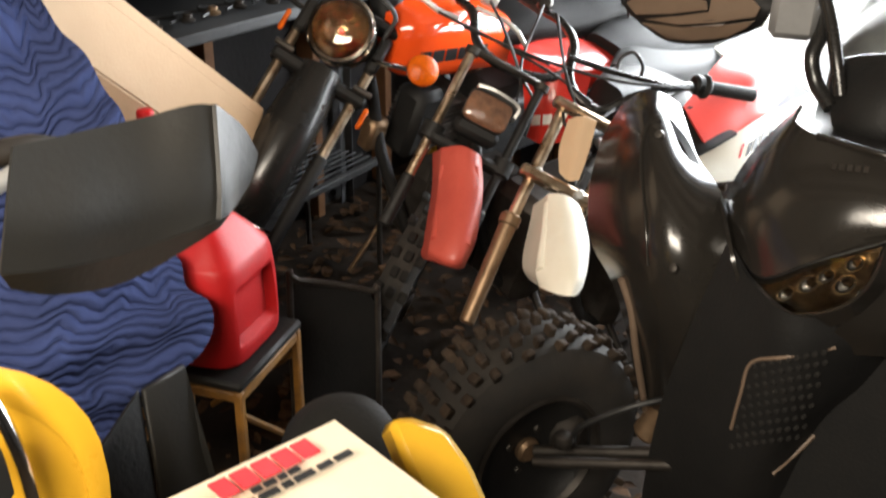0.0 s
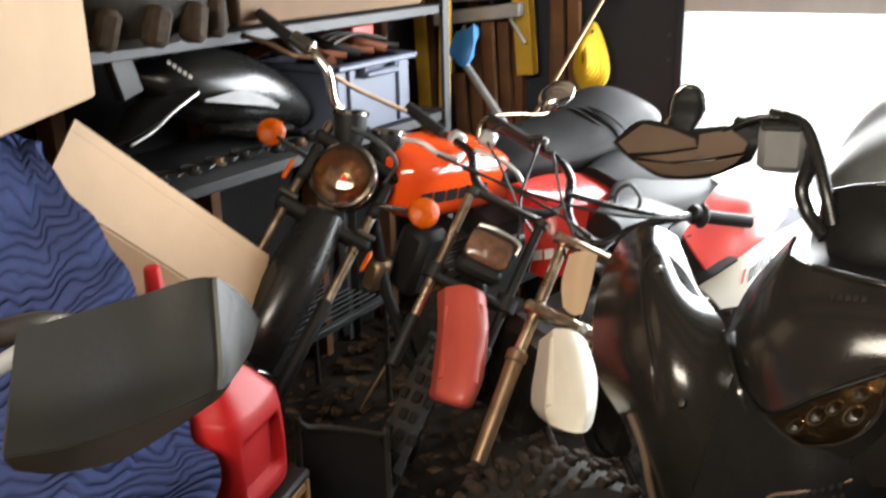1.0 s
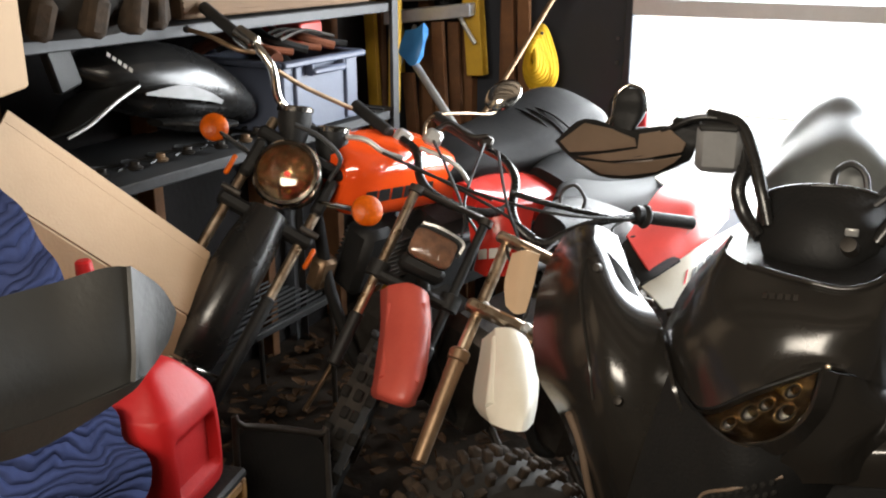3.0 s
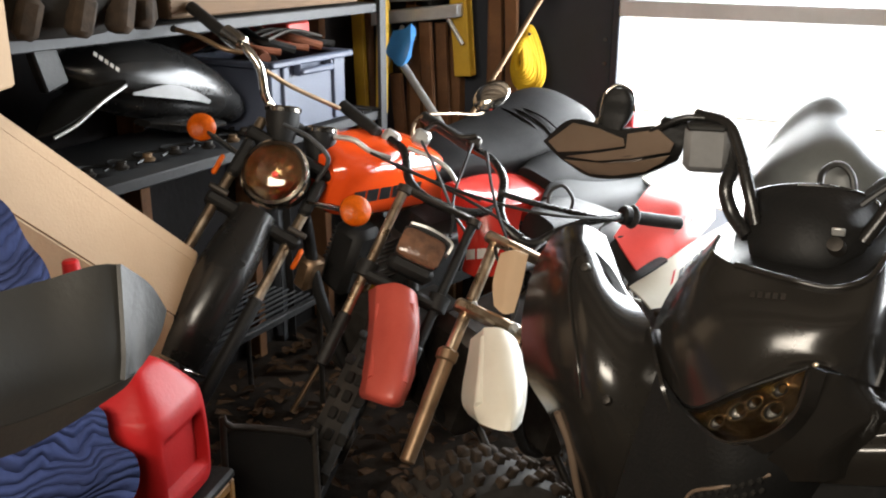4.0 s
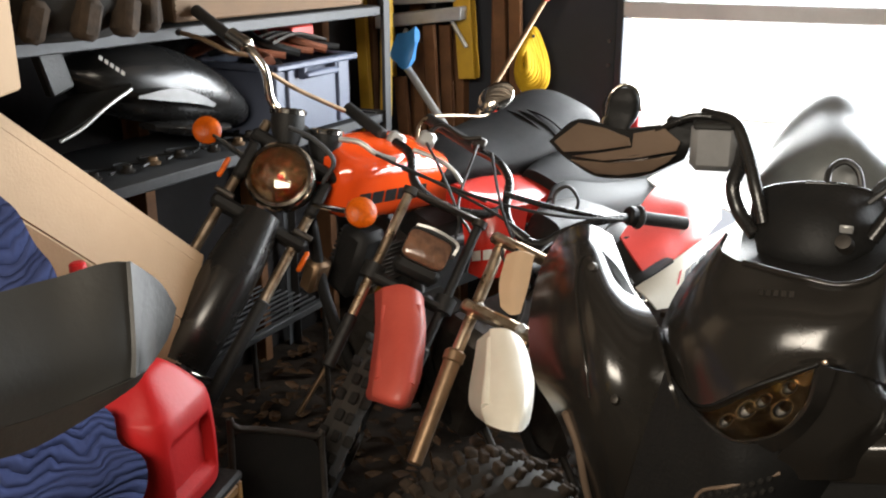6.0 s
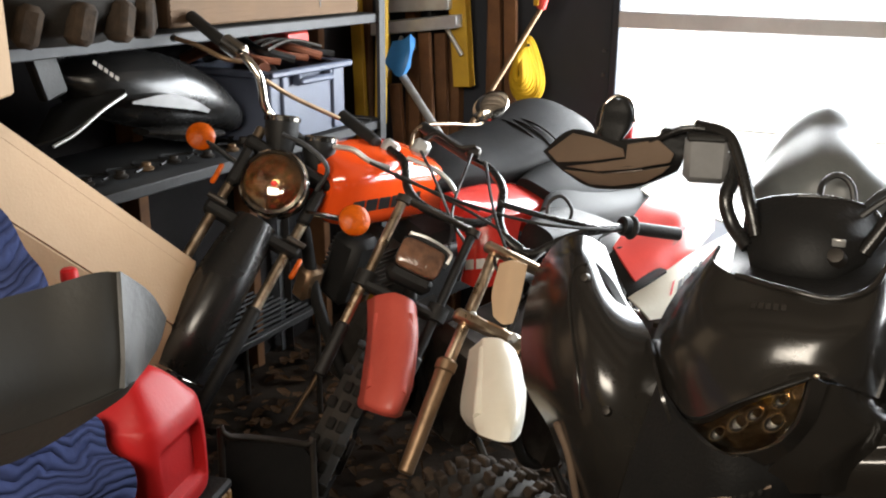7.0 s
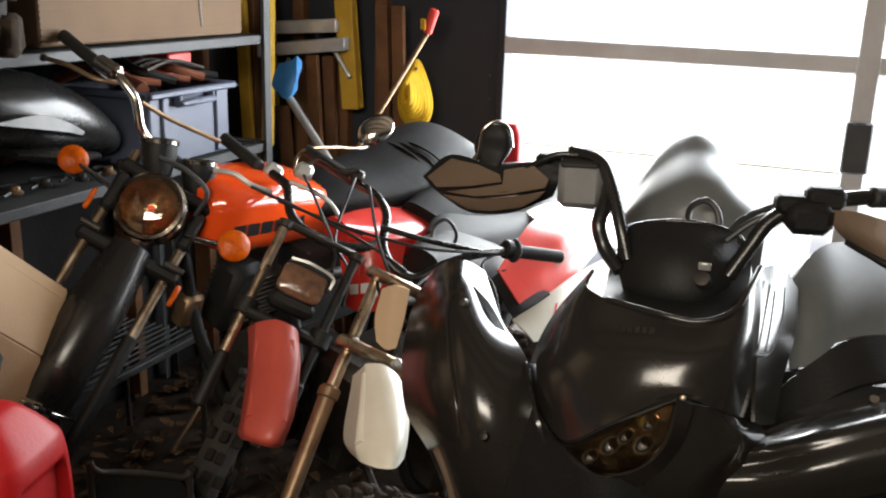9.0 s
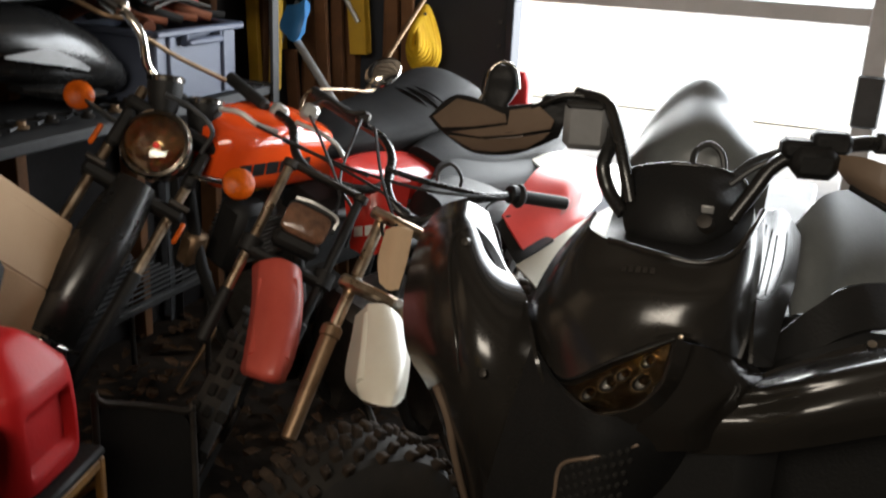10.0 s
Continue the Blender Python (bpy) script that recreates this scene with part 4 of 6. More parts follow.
part("lens", lathe([(0.0, 0.036), (0.035, 0.033), (0.058, 0.027), (0.067, 0.021), (0.067, 0.017), (0.058, 0.023), (0.035, 0.029), (0, 0.032)], hc, fh, 36), M["clear"], one).visible_shadow = False
for a in (-0.1, 0.1):
    fork_leg(one, q, a, (-0.12, 0.3), (0.28, 0.82), -0.045, 0.013, ("rusty_chrome", "matte"))
    part("fork_ear", block(q(a * 0.98, 0.0, -0.03), (0.03, 0.05, 0.1), (s, f, d), 0.008), M["matte"], one)
    part("clamp_bolt", rod(q(a * 1.3, 0.1, -0.01), q(a * 0.8, 0.1, -0.01), 0.008), M["steel"], one)
    part("reflector_strip", block(q(a * 1.35, 0.16 if a > 0 else 0.05, 0.0), (0.012, 0.012, 0.055), (s, f, d), 0.004), M["amber"], one)
part("triple_clamp", block(q(0, -0.07, -0.04), (0.24, 0.06, 0.03), (s, f, d), 0.008), M["matte"], one)
part("lower_clamp", block(q(0, 0.12, -0.04), (0.25, 0.06, 0.03), (s, f, d), 0.008), M["matte"], one)
for a, end in ((-1, V((-1.361, 1.973, 1.076))), (1, V((-0.867, 1.908, 0.944)))):
    root = q(a * 0.09, 0.02 if a > 0 else 0.0, -0.02)
    stem = part("signal_stem", rod(root, end, 0.007), M["chrome"], one)
    fs = f if a < 0 else f
    sg = part("turn_signal", lathe([(0, -0.035), (0.022, -0.032), (0.033, -0.012), (0.036, 0.0), (0.036, 0.006)], end, fs, 24), M["chrome"], one)
    part("amber_lens", lathe([(0.036, 0.004), (0.035, 0.012), (0.026, 0.02), (0.0, 0.024)], end, fs, 24), M["amber"], sg, "amber dimpled lens")
# clocks
for w in ((-1.172, 2.058, 1.113), (-1.112, 2.128, 1.056)):
    ga = V((-0.05, 0.25, 1)).normalized()
    g = part("gauge", lathe([(0, -0.075), (0.03, -0.07), (0.042, -0.02), (0.042, 0.01), (0.036, 0.014), (0.0, 0.012)], w, ga, 28), M["matte"], one)
    part("bezel", lathe([(0.036, 0.010), (0.045, 0.006), (0.046, 0.016), (0.04, 0.02), (0.036, 0.010)], w, ga, 28), M["chrome"], g)
part("meter_bracket", block((-1.152, 2.098, 1.069), (0.11, 0.03, 0.03), (V((0.72, 0.5, -0.45)), V((-0.5, 0.8, 0)), V((0.4, 0, 0.8))), 0.008), M["matte"], one)
part("brake_hose", tube([(-1.136, 2.01, 1.099), (-1.088, 2.046, 1.067), (-1.039, 2.056, 1.017), (-1.063, 2.04, 0.961)], 0.006), M["cable"], one)
# handlebar, levers, grips
part("handlebar", tube([(-1.302, 2.029, 1.299), (-1.25, 2.021, 1.279), (-1.21, 2.027, 1.227), (-1.2, 2.035, 1.151), (-1.173, 2.082, 1.095), (-1.13, 2.139, 1.046), (-1.095, 2.188, 1.027), (-1.068, 2.279, 1.023), (-1.051, 2.371, 1.014)], 0.011), M["chrome"], one)
part("grip", rod((-1.474, 2.09, 1.359), (-1.302, 2.028, 1.295), 0.016), M["grip"], one)
part("perch", rod((-1.315, 2.03, 1.308), (-1.25, 2.021, 1.279), 0.022), M["chrome"], one)
part("lever", tube([(-1.24, 2.003, 1.265), (-1.274, 1.973, 1.275), (-1.344, 1.965, 1.302), (-1.417, 1.965, 1.315)], 0.006), M["fork"], one)
part("lever_ball", lathe([(0, -0.01), (0.008, -0.006), (0.01, 0), (0.008, 0.006), (0, 0.01)], (-1.417, 1.965, 1.315), (0, 0, 1), 12), M["grip"], one)
part("brace", tube([(-1.2, 2.036, 1.22), (-1.172, 2.108, 1.172), (-1.116, 2.222, 1.108)], 0.006), M["fork"], one)
part("switch_box", block((-1.028, 2.327, 1.018), (0.05, 0.045, 0.045), (s, f, d), 0.01), M["alu"], one)
part("clutch_lever", tube([(-1.073, 2.131, 1.054), (-1.021, 2.142, 1.049), (-0.981, 2.156, 1.022), (-0.945, 2.19, 1.002)], 0.007), M["alu"], one)
part("mirror_stem", tube([(-0.979, 2.356, 1.015), (-0.983, 2.377, 1.054), (-0.972, 2.418, 1.073), (-0.94, 2.515, 1.065), (-0.905, 2.622, 1.052), (-0.894, 2.627, 1.087)], 0.005), M["rusty_chrome"], one)
mir = part("mirror", lathe([(0, 0.024), (0.035, 0.019), (0.056, 0.005), (0.058, -0.004), (0.054, -0.007), (0, -0.006)], (-0.879, 2.635, 1.104), (0.25, -0.75, 0.62), 28, flat=0.72), M["chrome"], one)
# mudguard and wheel
fender(one, q, [(0.10, 0.02, 0.05), (0.2, 0.035, 0.06), (0.3, 0.045, 0.064), (0.42, 0.035, 0.064), (0.5, 0.0, 0.062)], 0, 0.06, M["black"])
part("fender_wire", tube([q(-0.066, 0.49, -0.05), q(-0.055, 0.505, -0.02), q(0, 0.512, 0.004), q(0.055, 0.505, -0.02), q(0.08, 0.5, -0.05)], 0.004), M["chrome"], one)
fw = q(0, 0.83, -0.03)
fw.z = max(fw.z, 0.33)
fw.z = 0.345
wheel(one, fw, d.cross(V((-1.5, 1.24, -1.16))), 0.335, 0.075)
# body
U1, S1 = V((0.34, 0.02, 0.94)), V((0.92, -0.2, -0.33))
tk = [((-1.1, 2.085, 0.955), 0.058, 0.06), ((-1.09, 2.13, 0.952), 0.093, 0.086), ((-1.07, 2.28, 0.937), 0.108, 0.096), ((-1.05, 2.423, 0.917), 0.103, 0.089), ((-1.03, 2.533, 0.884), 0.082, 0.072), ((-1.01, 2.599, 0.852), 0.05, 0.042)]
tank = part("fuel_tank", loft([(V(c), S1 * a, U1 * b, 3.6) for c, a, b in tk], 32, 5), M["orange"], one, "bright orange fuel tank")
part("filler_cap", lathe([(0.028, 0), (0.03, 0.012), (0.024, 0.018), (0, 0.02)], V((-1.06, 2.239, 1.002)), U1, 20), M["chrome"], tank)
w0, w1 = V((-1.069, 2.2, 0.863)), V((-0.895, 2.2, 0.914))
decal(tank, "badge", w0, w1 - w0, (0.08, 0, 1), w0 - V((0.275, 0.191, 1.527)), [0.0364] * 5 + [0.0164], 0.031, M["ink"], 0.1, "black tank badge", 0.15)
st = [((-1.0, 2.446, 0.917), 0.06, 0.03), ((-0.98, 2.559, 0.927), 0.10, 0.05), ((-0.94, 2.698, 0.93), 0.125, 0.06), ((-0.9, 2.832, 0.95), 0.135, 0.065), ((-0.87, 3.004, 0.979), 0.135, 0.07), ((-0.84, 3.099, 0.985), 0.12, 0.055), ((-0.82, 3.155, 0.979), 0.08, 0.03)]
seat = part("seat", loft([(V(c), S1 * a, U1 * b, 3.0) for c, a, b in st], 32, 5), M["vinyl"], one, "black vinyl dual seat")
for k in (0.0, 0.022, 0.044):
    c = V((-0.9 + k * 1.1, 2.832 + k, 0.95))
    part("seat_strap", tube([c + S1 * 0.137 * math.cos(t) + U1 * 0.068 * math.sin(t) for t in [-0.3 + 0.35 * j for j in range(11)]], 0.0035), M["vinyl"], seat)
part("engine_block", block((-0.99, 2.3, 0.47), (0.24, 0.3, 0.24), (S1, (0.2, 0.98, 0), U1), 0.03), M["steel"], one)
for i in range(9):
    part("cylinder_fin", block(V((-1.1, 2.28, 0.665)) + U1 * (0.014 * i), (0.15 - 0.003 * i, 0.17, 0.005), (S1, (0.2, 0.98, 0), U1), 0.002), M["fin"], one)
part("air_box", block((-0.98, 2.5, 0.68), (0.15, 0.34, 0.26), (S1, (0.2, 0.98, 0), U1), 0.03), M["matte"], one)
part("carburettor", rod((-1.0, 2.34, 0.66), (-0.97, 2.46, 0.68), 0.035), M["steel"], one)
part("front_downtube_cover", block((-1.08, 2.2, 0.72), (0.1, 0.1, 0.2), (S1, (0.2, 0.98, 0), U1), 0.02), M["matte"], one)
part("cylinder", rod(V((-1.1, 2.28, 0.665)) - U1 * 0.04, V((-1.1, 2.28, 0.665)) + U1 * 0.13, 0.055), M["steel"], one)
part("side_cover", lathe([(0, 0.02), (0.07, 0.018), (0.08, 0.0), (0, 0)], V((-0.99, 2.3, 0.47)) + S1 * 0.12, S1, 24), M["fork"], one)
for pts in ([(-1.12, 2.06, 0.86), (-1.1, 2.1, 0.6), (-1.02, 2.2, 0.33), (-0.95, 2.6, 0.32)], [(-1.08, 2.1, 0.88), (-1.0, 2.5, 0.84), (-0.86, 3.1, 0.84)], [(-0.95, 2.6, 0.32), (-0.92, 2.7, 0.6), (-0.9, 2.8, 0.84)]):
    part("frame_tube", tube(pts, 0.016), M["matte"], one)
part("exhaust", tube([(-0.96, 2.14, 0.62), (-0.93, 2.06, 0.5), (-0.9, 2.2, 0.36), (-0.85, 2.6, 0.4), (-0.76, 3.0, 0.52)], 0.024), M["steel"], one)
part("battery_cover", block((-1.127, 2.079, 0.704), (0.05, 0.06, 0.09), (S1, (0.2, 0.98, 0), U1), 0.01), M["fork"], one)
wheel(one, (-0.82, 3.12, 0.33), S1 * 0.97 + V((0, 0, 0.2)), 0.315, 0.095)
part("rear_fender", sheet([[V((-0.84, 2.8, 0.80)) - S1 * h, V((-0.83, 3.1, 0.84)) - S1 * h, V((-0.8, 3.35, 0.82)) - S1 * h] for h in (-0.07, -0.03, 0.03, 0.07)], 0.005), M["black"], one)
part("side_stand", rod((-0.93, 2.5, 0.32), (-0.72, 2.42, 0.01), 0.012), M["steel"], one)

# ---- red trail motorcycle ----
two = thing("enduro_motorcycle", (-0.75, 2.3, 0), "red enduro motorcycle with faded red mudguard and square headlight", "motorcycle")
s2, d2, f2, q2 = plane_frame((-0.746, 1.99, 0.85), (0.80, 0.36, -0.42), (0.02, -0.55, -0.83))
hl = part("headlight_shell", loft([(q2(0, 0, -0.07), s2 * 0.04, d2 * 0.028, 3.5), (q2(0, 0, -0.02), s2 * 0.052, d2 * 0.036, 4.5), (q2(0, 0, 0.028), s2 * 0.054, d2 * 0.038, 5)], 32), M["matte"], two)
part("lens", loft([(q2(0, 0.003, 0.024), s2 * 0.053, d2 * 0.036, 5), (q2(0, 0.003, 0.036), s2 * 0.051, d2 * 0.034, 5), (q2(0, 0.003, 0.041), s2 * 0.04, d2 * 0.025, 4)], 28), M["smoked"], hl, "brown smoked headlight lens")
part("chrome_brow", sheet([[q2(-0.045, -0.038, 0.042), q2(0, -0.042, 0.05), q2(0.056, -0.036, 0.042), q2(0.06, -0.01, 0.036)], [q2(-0.045, -0.044, -0.01), q2(0, -0.048, -0.01), q2(0.057, -0.042, -0.01), q2(0.062, -0.01, -0.01)]], 0.006), M["alu"], hl)
part("headlight_bucket", block(q2(0, 0.045, -0.03), (0.11, 0.06, 0.04), (s2, f2, d2), 0.012), M["matte"], two)
for a in (-0.09, 0.09):
    fork_leg(two, q2, a, (-0.13, 0.22), (0.20, 0.33), -0.03, 0.0115, ("rusty_chrome" if a < 0 else "matte", "matte"))
    part("clamp", lathe([(0.017, -0.02), (0.026, -0.018), (0.026, 0.018), (0.017, 0.02), (0.017, -0.02)], q2(a, 0.09, -0.03), d2, 16), M["matte"], two)
    part("clamp", lathe([(0.012, -0.01), (0.018, -0.008), (0.018, 0.008), (0.012, 0.01), (0.012, -0.01)], q2(a, -0.12, -0.03), d2, 16), M["steel"], two)
part("lower_clamp", block(q2(0, 0.10, -0.03), (0.2, 0.05, 0.025), (s2, f2, d2), 0.008), M["matte"], two)
part("upper_clamp", block(q2(0, -0.125, -0.035), (0.19, 0.03, 0.014), (s2, f2, d2), 0.008), M["steel"], two)
fr = [[(-0.85, 1.935, 0.748), (-0.805, 1.894, 0.779), (-0.793, 1.885, 0.787), (-0.743, 1.88, 0.803), (-0.711, 1.895, 0.786), (-0.726, 1.938, 0.756)],
      [(-0.826, 1.895, 0.677), (-0.775, 1.839, 0.718), (-0.762, 1.825, 0.728), (-0.701, 1.81, 0.746), (-0.668, 1.83, 0.732), (-0.693, 1.888, 0.699)],
      [(-0.799, 1.824, 0.598), (-0.744, 1.765, 0.65), (-0.729, 1.75, 0.665), (-0.667, 1.73, 0.681), (-0.636, 1.75, 0.667), (-0.66, 1.807, 0.631)],
      [(-0.789, 1.794, 0.569), (-0.725, 1.719, 0.617), (-0.707, 1.7, 0.63), (-0.661, 1.685, 0.635), (-0.632, 1.7, 0.628), (-0.66, 1.767, 0.588)],
      [(-0.786, 1.793, 0.554), (-0.727, 1.726, 0.593), (-0.711, 1.71, 0.604), (-0.664, 1.69, 0.614), (-0.645, 1.71, 0.603), (-0.663, 1.767, 0.577)]]
part("front_fender", sheet(fr, 0.005, 4, 5), M["fade"], two, "faded pinkish-red plastic front mudguard")
part("fender_rib", tube([(-0.775, 1.855, 0.755), (-0.75, 1.805, 0.698), (-0.71, 1.72, 0.649)], 0.009), M["fade"], two)
part("fender_rib", tube([(-0.697, 1.865, 0.767), (-0.668, 1.815, 0.712), (-0.635, 1.725, 0.652)], 0.009), M["fade"], two)
wheel(two, (-0.964, 1.925, 0.335), d2.cross(V((-1.08, 1.55, -1.19))), 0.325, 0.08)
part("handlebar", tube([(-0.986, 2.259, 1.032), (-0.924, 2.226, 1.012), (-0.886, 2.179, 0.961), (-0.843, 2.169, 0.925), (-0.783, 2.191, 0.895), (-0.725, 2.231, 0.879), (-0.696, 2.301, 0.885), (-0.718, 2.379, 0.924)], 0.012), M["black"], two)
part("grip", rod((-1.199, 2.359, 1.09), (-1.045, 2.293, 1.038), 0.017), M["grip"], two)
part("perch", block((-0.907, 2.282, 1.04), (0.045, 0.04, 0.04), (s2, f2, d2), 0.008), M["alu"], two)
part("lever", tube([(-0.896, 2.196, 1.032), (-0.839, 2.205, 1.014), (-0.793, 2.208, 0.99), (-0.771, 2.22, 0.952)], 0.006), M["alu"], two)
U2, S2 = V((0.3, 0.02, 0.95)), V((0.93, -0.2, -0.3))
t2 = [((-0.85, 2.348, 0.879), 0.04, 0.03), ((-0.83, 2.443, 0.847), 0.08, 0.045), ((-0.8, 2.543, 0.834), 0.095, 0.05), ((-0.77, 2.653, 0.826), 0.085, 0.042), ((-0.75, 2.71, 0.826), 0.05, 0.025)]
tank2 = part("fuel_tank", loft([(V(c), S2 * a, U2 * b, 3.2) for c, a, b in t2], 28, 5), M["red"], two, "red fuel tank")
part("shroud", sheet([[(-0.795, 2.263, 0.87), (-0.721, 2.255, 0.882), (-0.634, 2.317, 0.897)], [(-0.773, 2.241, 0.792), (-0.701, 2.232, 0.806), (-0.64, 2.293, 0.814)], [(-0.764, 2.245, 0.717), (-0.71, 2.239, 0.71), (-0.664, 2.293, 0.719)]], 0.006), M["red"], two, "red tank side")
decal(bpy.data.objects["shroud.001"], "badge", (-0.748, 2.231, 0.754), V((-0.694, 2.257, 0.761)) - V((-0.748, 2.231, 0.754)), (0, 0, 1), V((-0.728, 2.241, 0.769)) - V((0.276, 0.194, 1.526)), [0.022, 0.022], 0.026, M["decal"], 0.15, "white badge marks")
part("seat", loft([(V(c), S2 * a, U2 * b, 3) for c, a, b in [((-0.74, 2.65, 0.86), 0.07, 0.03), ((-0.7, 2.8, 0.86), 0.11, 0.045), ((-0.62, 3.2, 0.86), 0.12, 0.05), ((-0.58, 3.4, 0.86), 0.09, 0.03)]], 24), M["vinyl"], two)
part("engine_block", block((-0.74, 2.3, 0.45), (0.2, 0.3, 0.3), (S2, (0.2, 0.98, 0), U2), 0.03), M["steel"], two)
for pts in ([(-0.85, 2.12, 0.8), (-0.82, 2.12, 0.5), (-0.75, 2.2, 0.3), (-0.68, 2.6, 0.32)], [(-0.82, 2.15, 0.8), (-0.7, 2.7, 0.78), (-0.6, 3.2, 0.78)]):
    part("frame_tube", tube(pts, 0.016), M["matte"], two)
wheel(two, (-0.58, 3.2, 0.32), S2 * 0.97 + V((0, 0, 0.2)), 0.31, 0.1)
for pts in ([(-0.756, 2.272, 1.043), (-0.743, 2.144, 0.923), (-0.686, 2.106, 0.858), (-0.699, 2.099, 0.773)], [(-0.912, 2.164, 0.997), (-0.765, 2.155, 0.953), (-0.636, 2.141, 0.911), (-0.549, 2.125, 0.874)], [(-0.897, 2.265, 1.037), (-0.779, 2.124, 1.006), (-0.72, 2.1, 0.91), (-0.702, 2.053, 0.87)], [(-0.965, 2.131, 1.025), (-0.839, 2.148, 0.98), (-0.683, 2.174, 0.931)]):
    part("control_cable", tube(pts, 0.004, 8, 6), M["cable"], two)
part("side_stand", rod((-0.7, 2.5, 0.32), (-0.5, 2.44, 0.01), 0.012), M["steel"], two)

# ---- small white and red dirt bike ----
tri = thing("dirt_bike", (-0.5, 2.3, 0), "small white and red dirt bike with a white front mudguard", "motorcycle")
o3 = V((-0.548, 1.95, 0.733))
s3, d3, f3, q3 = plane_frame(o3, (0.80, 0.34, -0.40), V((-0.619, 1.74, 0.505)) - V((-0.585, 2.06, 0.869)))
for a0, a1, b0, b1 in (((-0.586, 2.06, 0.875), (-0.615, 1.87, 0.646), (-0.617, 1.885, 0.659), (-0.627, 1.72, 0.47)),):
    part("fork_tube", rod(a0, a1, 0.0135), M["rusty_chrome"], tri)
    part("fork_slider", rod(b0, b1, 0.02, 0.017), M["fork"], tri)
    part("slider_collar", rod(V(b0) - (V(b1) - V(b0)).normalized() * 0.012, V(b0) + (V(b1) - V(b0)).normalized() * 0.02, 0.024), M["fork"], tri)
    side3 = s3 * 0.135
    part("fork_tube", rod(V(a0) + side3, V(a1) + side3, 0.0135), M["rusty_chrome"], tri)
    part("fork_slider", rod(V(b0) + side3, V(b0) * 0.55 + V(b1) * 0.45 + side3, 0.02, 0.018), M["fork"], tri)
part("lower_clamp", block(V((-0.546, 1.95, 0.732)), (0.17, 0.045, 0.025), (s3, f3, d3), 0.006), M["rusty_chrome"], tri)
for w in ((-0.607, 1.955, 0.745), (-0.495, 1.955, 0.717), (-0.591, 1.945, 0.752)):
    part("clamp_bolt", rod(V(w), V(w) + f3 * 0.03, 0.01), M["alu"], tri)
part("upper_clamp", block(V((-0.533, 2.05, 0.867)), (0.15, 0.04, 0.02), (s3, f3, d3), 0.006), M["rusty_chrome"], tri)
part("number_plate", sheet([[(-0.542, 1.99, 0.873), (-0.508, 1.98, 0.889), (-0.478, 1.99, 0.881)], [(-0.554, 1.98, 0.808), (-0.515, 1.97, 0.818), (-0.487, 1.98, 0.81)], [(-0.548, 1.975, 0.755), (-0.523, 1.97, 0.743), (-0.501, 1.975, 0.748)]], 0.005), M["cardboard"], tri, "yellowed tan number plate")
wf = [[(-0.602, 1.971, 0.664), (-0.547, 1.912, 0.718), (-0.533, 1.9, 0.732), (-0.498, 1.9, 0.737), (-0.475, 1.91, 0.72), (-0.487, 1.959, 0.688)],
      [(-0.595, 1.941, 0.625), (-0.527, 1.864, 0.686), (-0.508, 1.845, 0.702), (-0.465, 1.84, 0.714), (-0.44, 1.86, 0.705), (-0.459, 1.929, 0.666)],
      [(-0.58, 1.89, 0.588), (-0.512, 1.81, 0.647), (-0.493, 1.79, 0.664), (-0.439, 1.775, 0.684), (-0.408, 1.8, 0.681), (-0.427, 1.879, 0.646)],
      [(-0.565, 1.86, 0.564), (-0.493, 1.765, 0.615), (-0.473, 1.74, 0.628), (-0.424, 1.725, 0.644), (-0.385, 1.74, 0.651), (-0.407, 1.829, 0.618)],
      [(-0.54, 1.84, 0.553), (-0.472, 1.745, 0.598), (-0.453, 1.72, 0.609), (-0.411, 1.7, 0.616), (-0.381, 1.71, 0.617), (-0.401, 1.798, 0.59)]]
part("front_fender", sheet(wf, 0.005, 5, 6), M["white"], tri, "white plastic front mudguard")
part("fender_rib", tube([(-0.528, 1.885, 0.713), (-0.496, 1.81, 0.675), (-0.468, 1.74, 0.636)], 0.011), M["white"], tri)
part("handlebar", tube([(-0.779, 2.327, 1.016), (-0.703, 2.275, 1.006), (-0.643, 2.215, 0.976), (-0.624, 2.158, 0.916), (-0.585, 2.142, 0.87), (-0.536, 2.163, 0.849), (-0.489, 2.203, 0.876), (-0.433, 2.277, 0.89), (-0.382, 2.377, 0.882)], 0.011), M["black"], tri)
part("crossbar", tube([(-0.63, 2.155, 0.961), (-0.536, 2.206, 0.93), (-0.421, 2.281, 0.896)], 0.007), M["black"], tri)
part("grip", rod((-0.982, 2.424, 1.068), (-0.779, 2.327, 1.018), 0.016), M["grip"], tri)
part("grip", rod((-0.374, 2.39, 0.878), (-0.278, 2.488, 0.85), 0.0165), M["grip"], tri)
part("grip_flange", rod((-0.381, 2.383, 0.881), (-0.368, 2.397, 0.876), 0.03), M["grip"], tri)
part("throttle_housing", rod((-0.395, 2.363, 0.888), (-0.378, 2.383, 0.881), 0.024), M["matte"], tri)
part("lever", tube([(-0.752, 2.285, 1.06), (-0.79, 2.266, 1.059), (-0.86, 2.285, 1.081), (-0.908, 2.305, 1.058)], 0.006), M["steel"], tri)
part("perch", block((-0.77, 2.309, 1.039), (0.035, 0.03, 0.03), (s3, f3, d3), 0.006), M["steel"], tri)
part("filler_vent", tube([(-0.61, 2.424, 0.844), (-0.614, 2.444, 0.897), (-0.584, 2.456, 0.917), (-0.559, 2.465, 0.884), (-0.563, 2.464, 0.849)], 0.005), M["cable"], tri)
part("filler_cap", lathe([(0.035, 0), (0.037, 0.018), (0.03, 0.026), (0, 0.026)], (-0.573, 2.46, 0.829), (0.15, 0, 1), 20), M["matte"], tri)
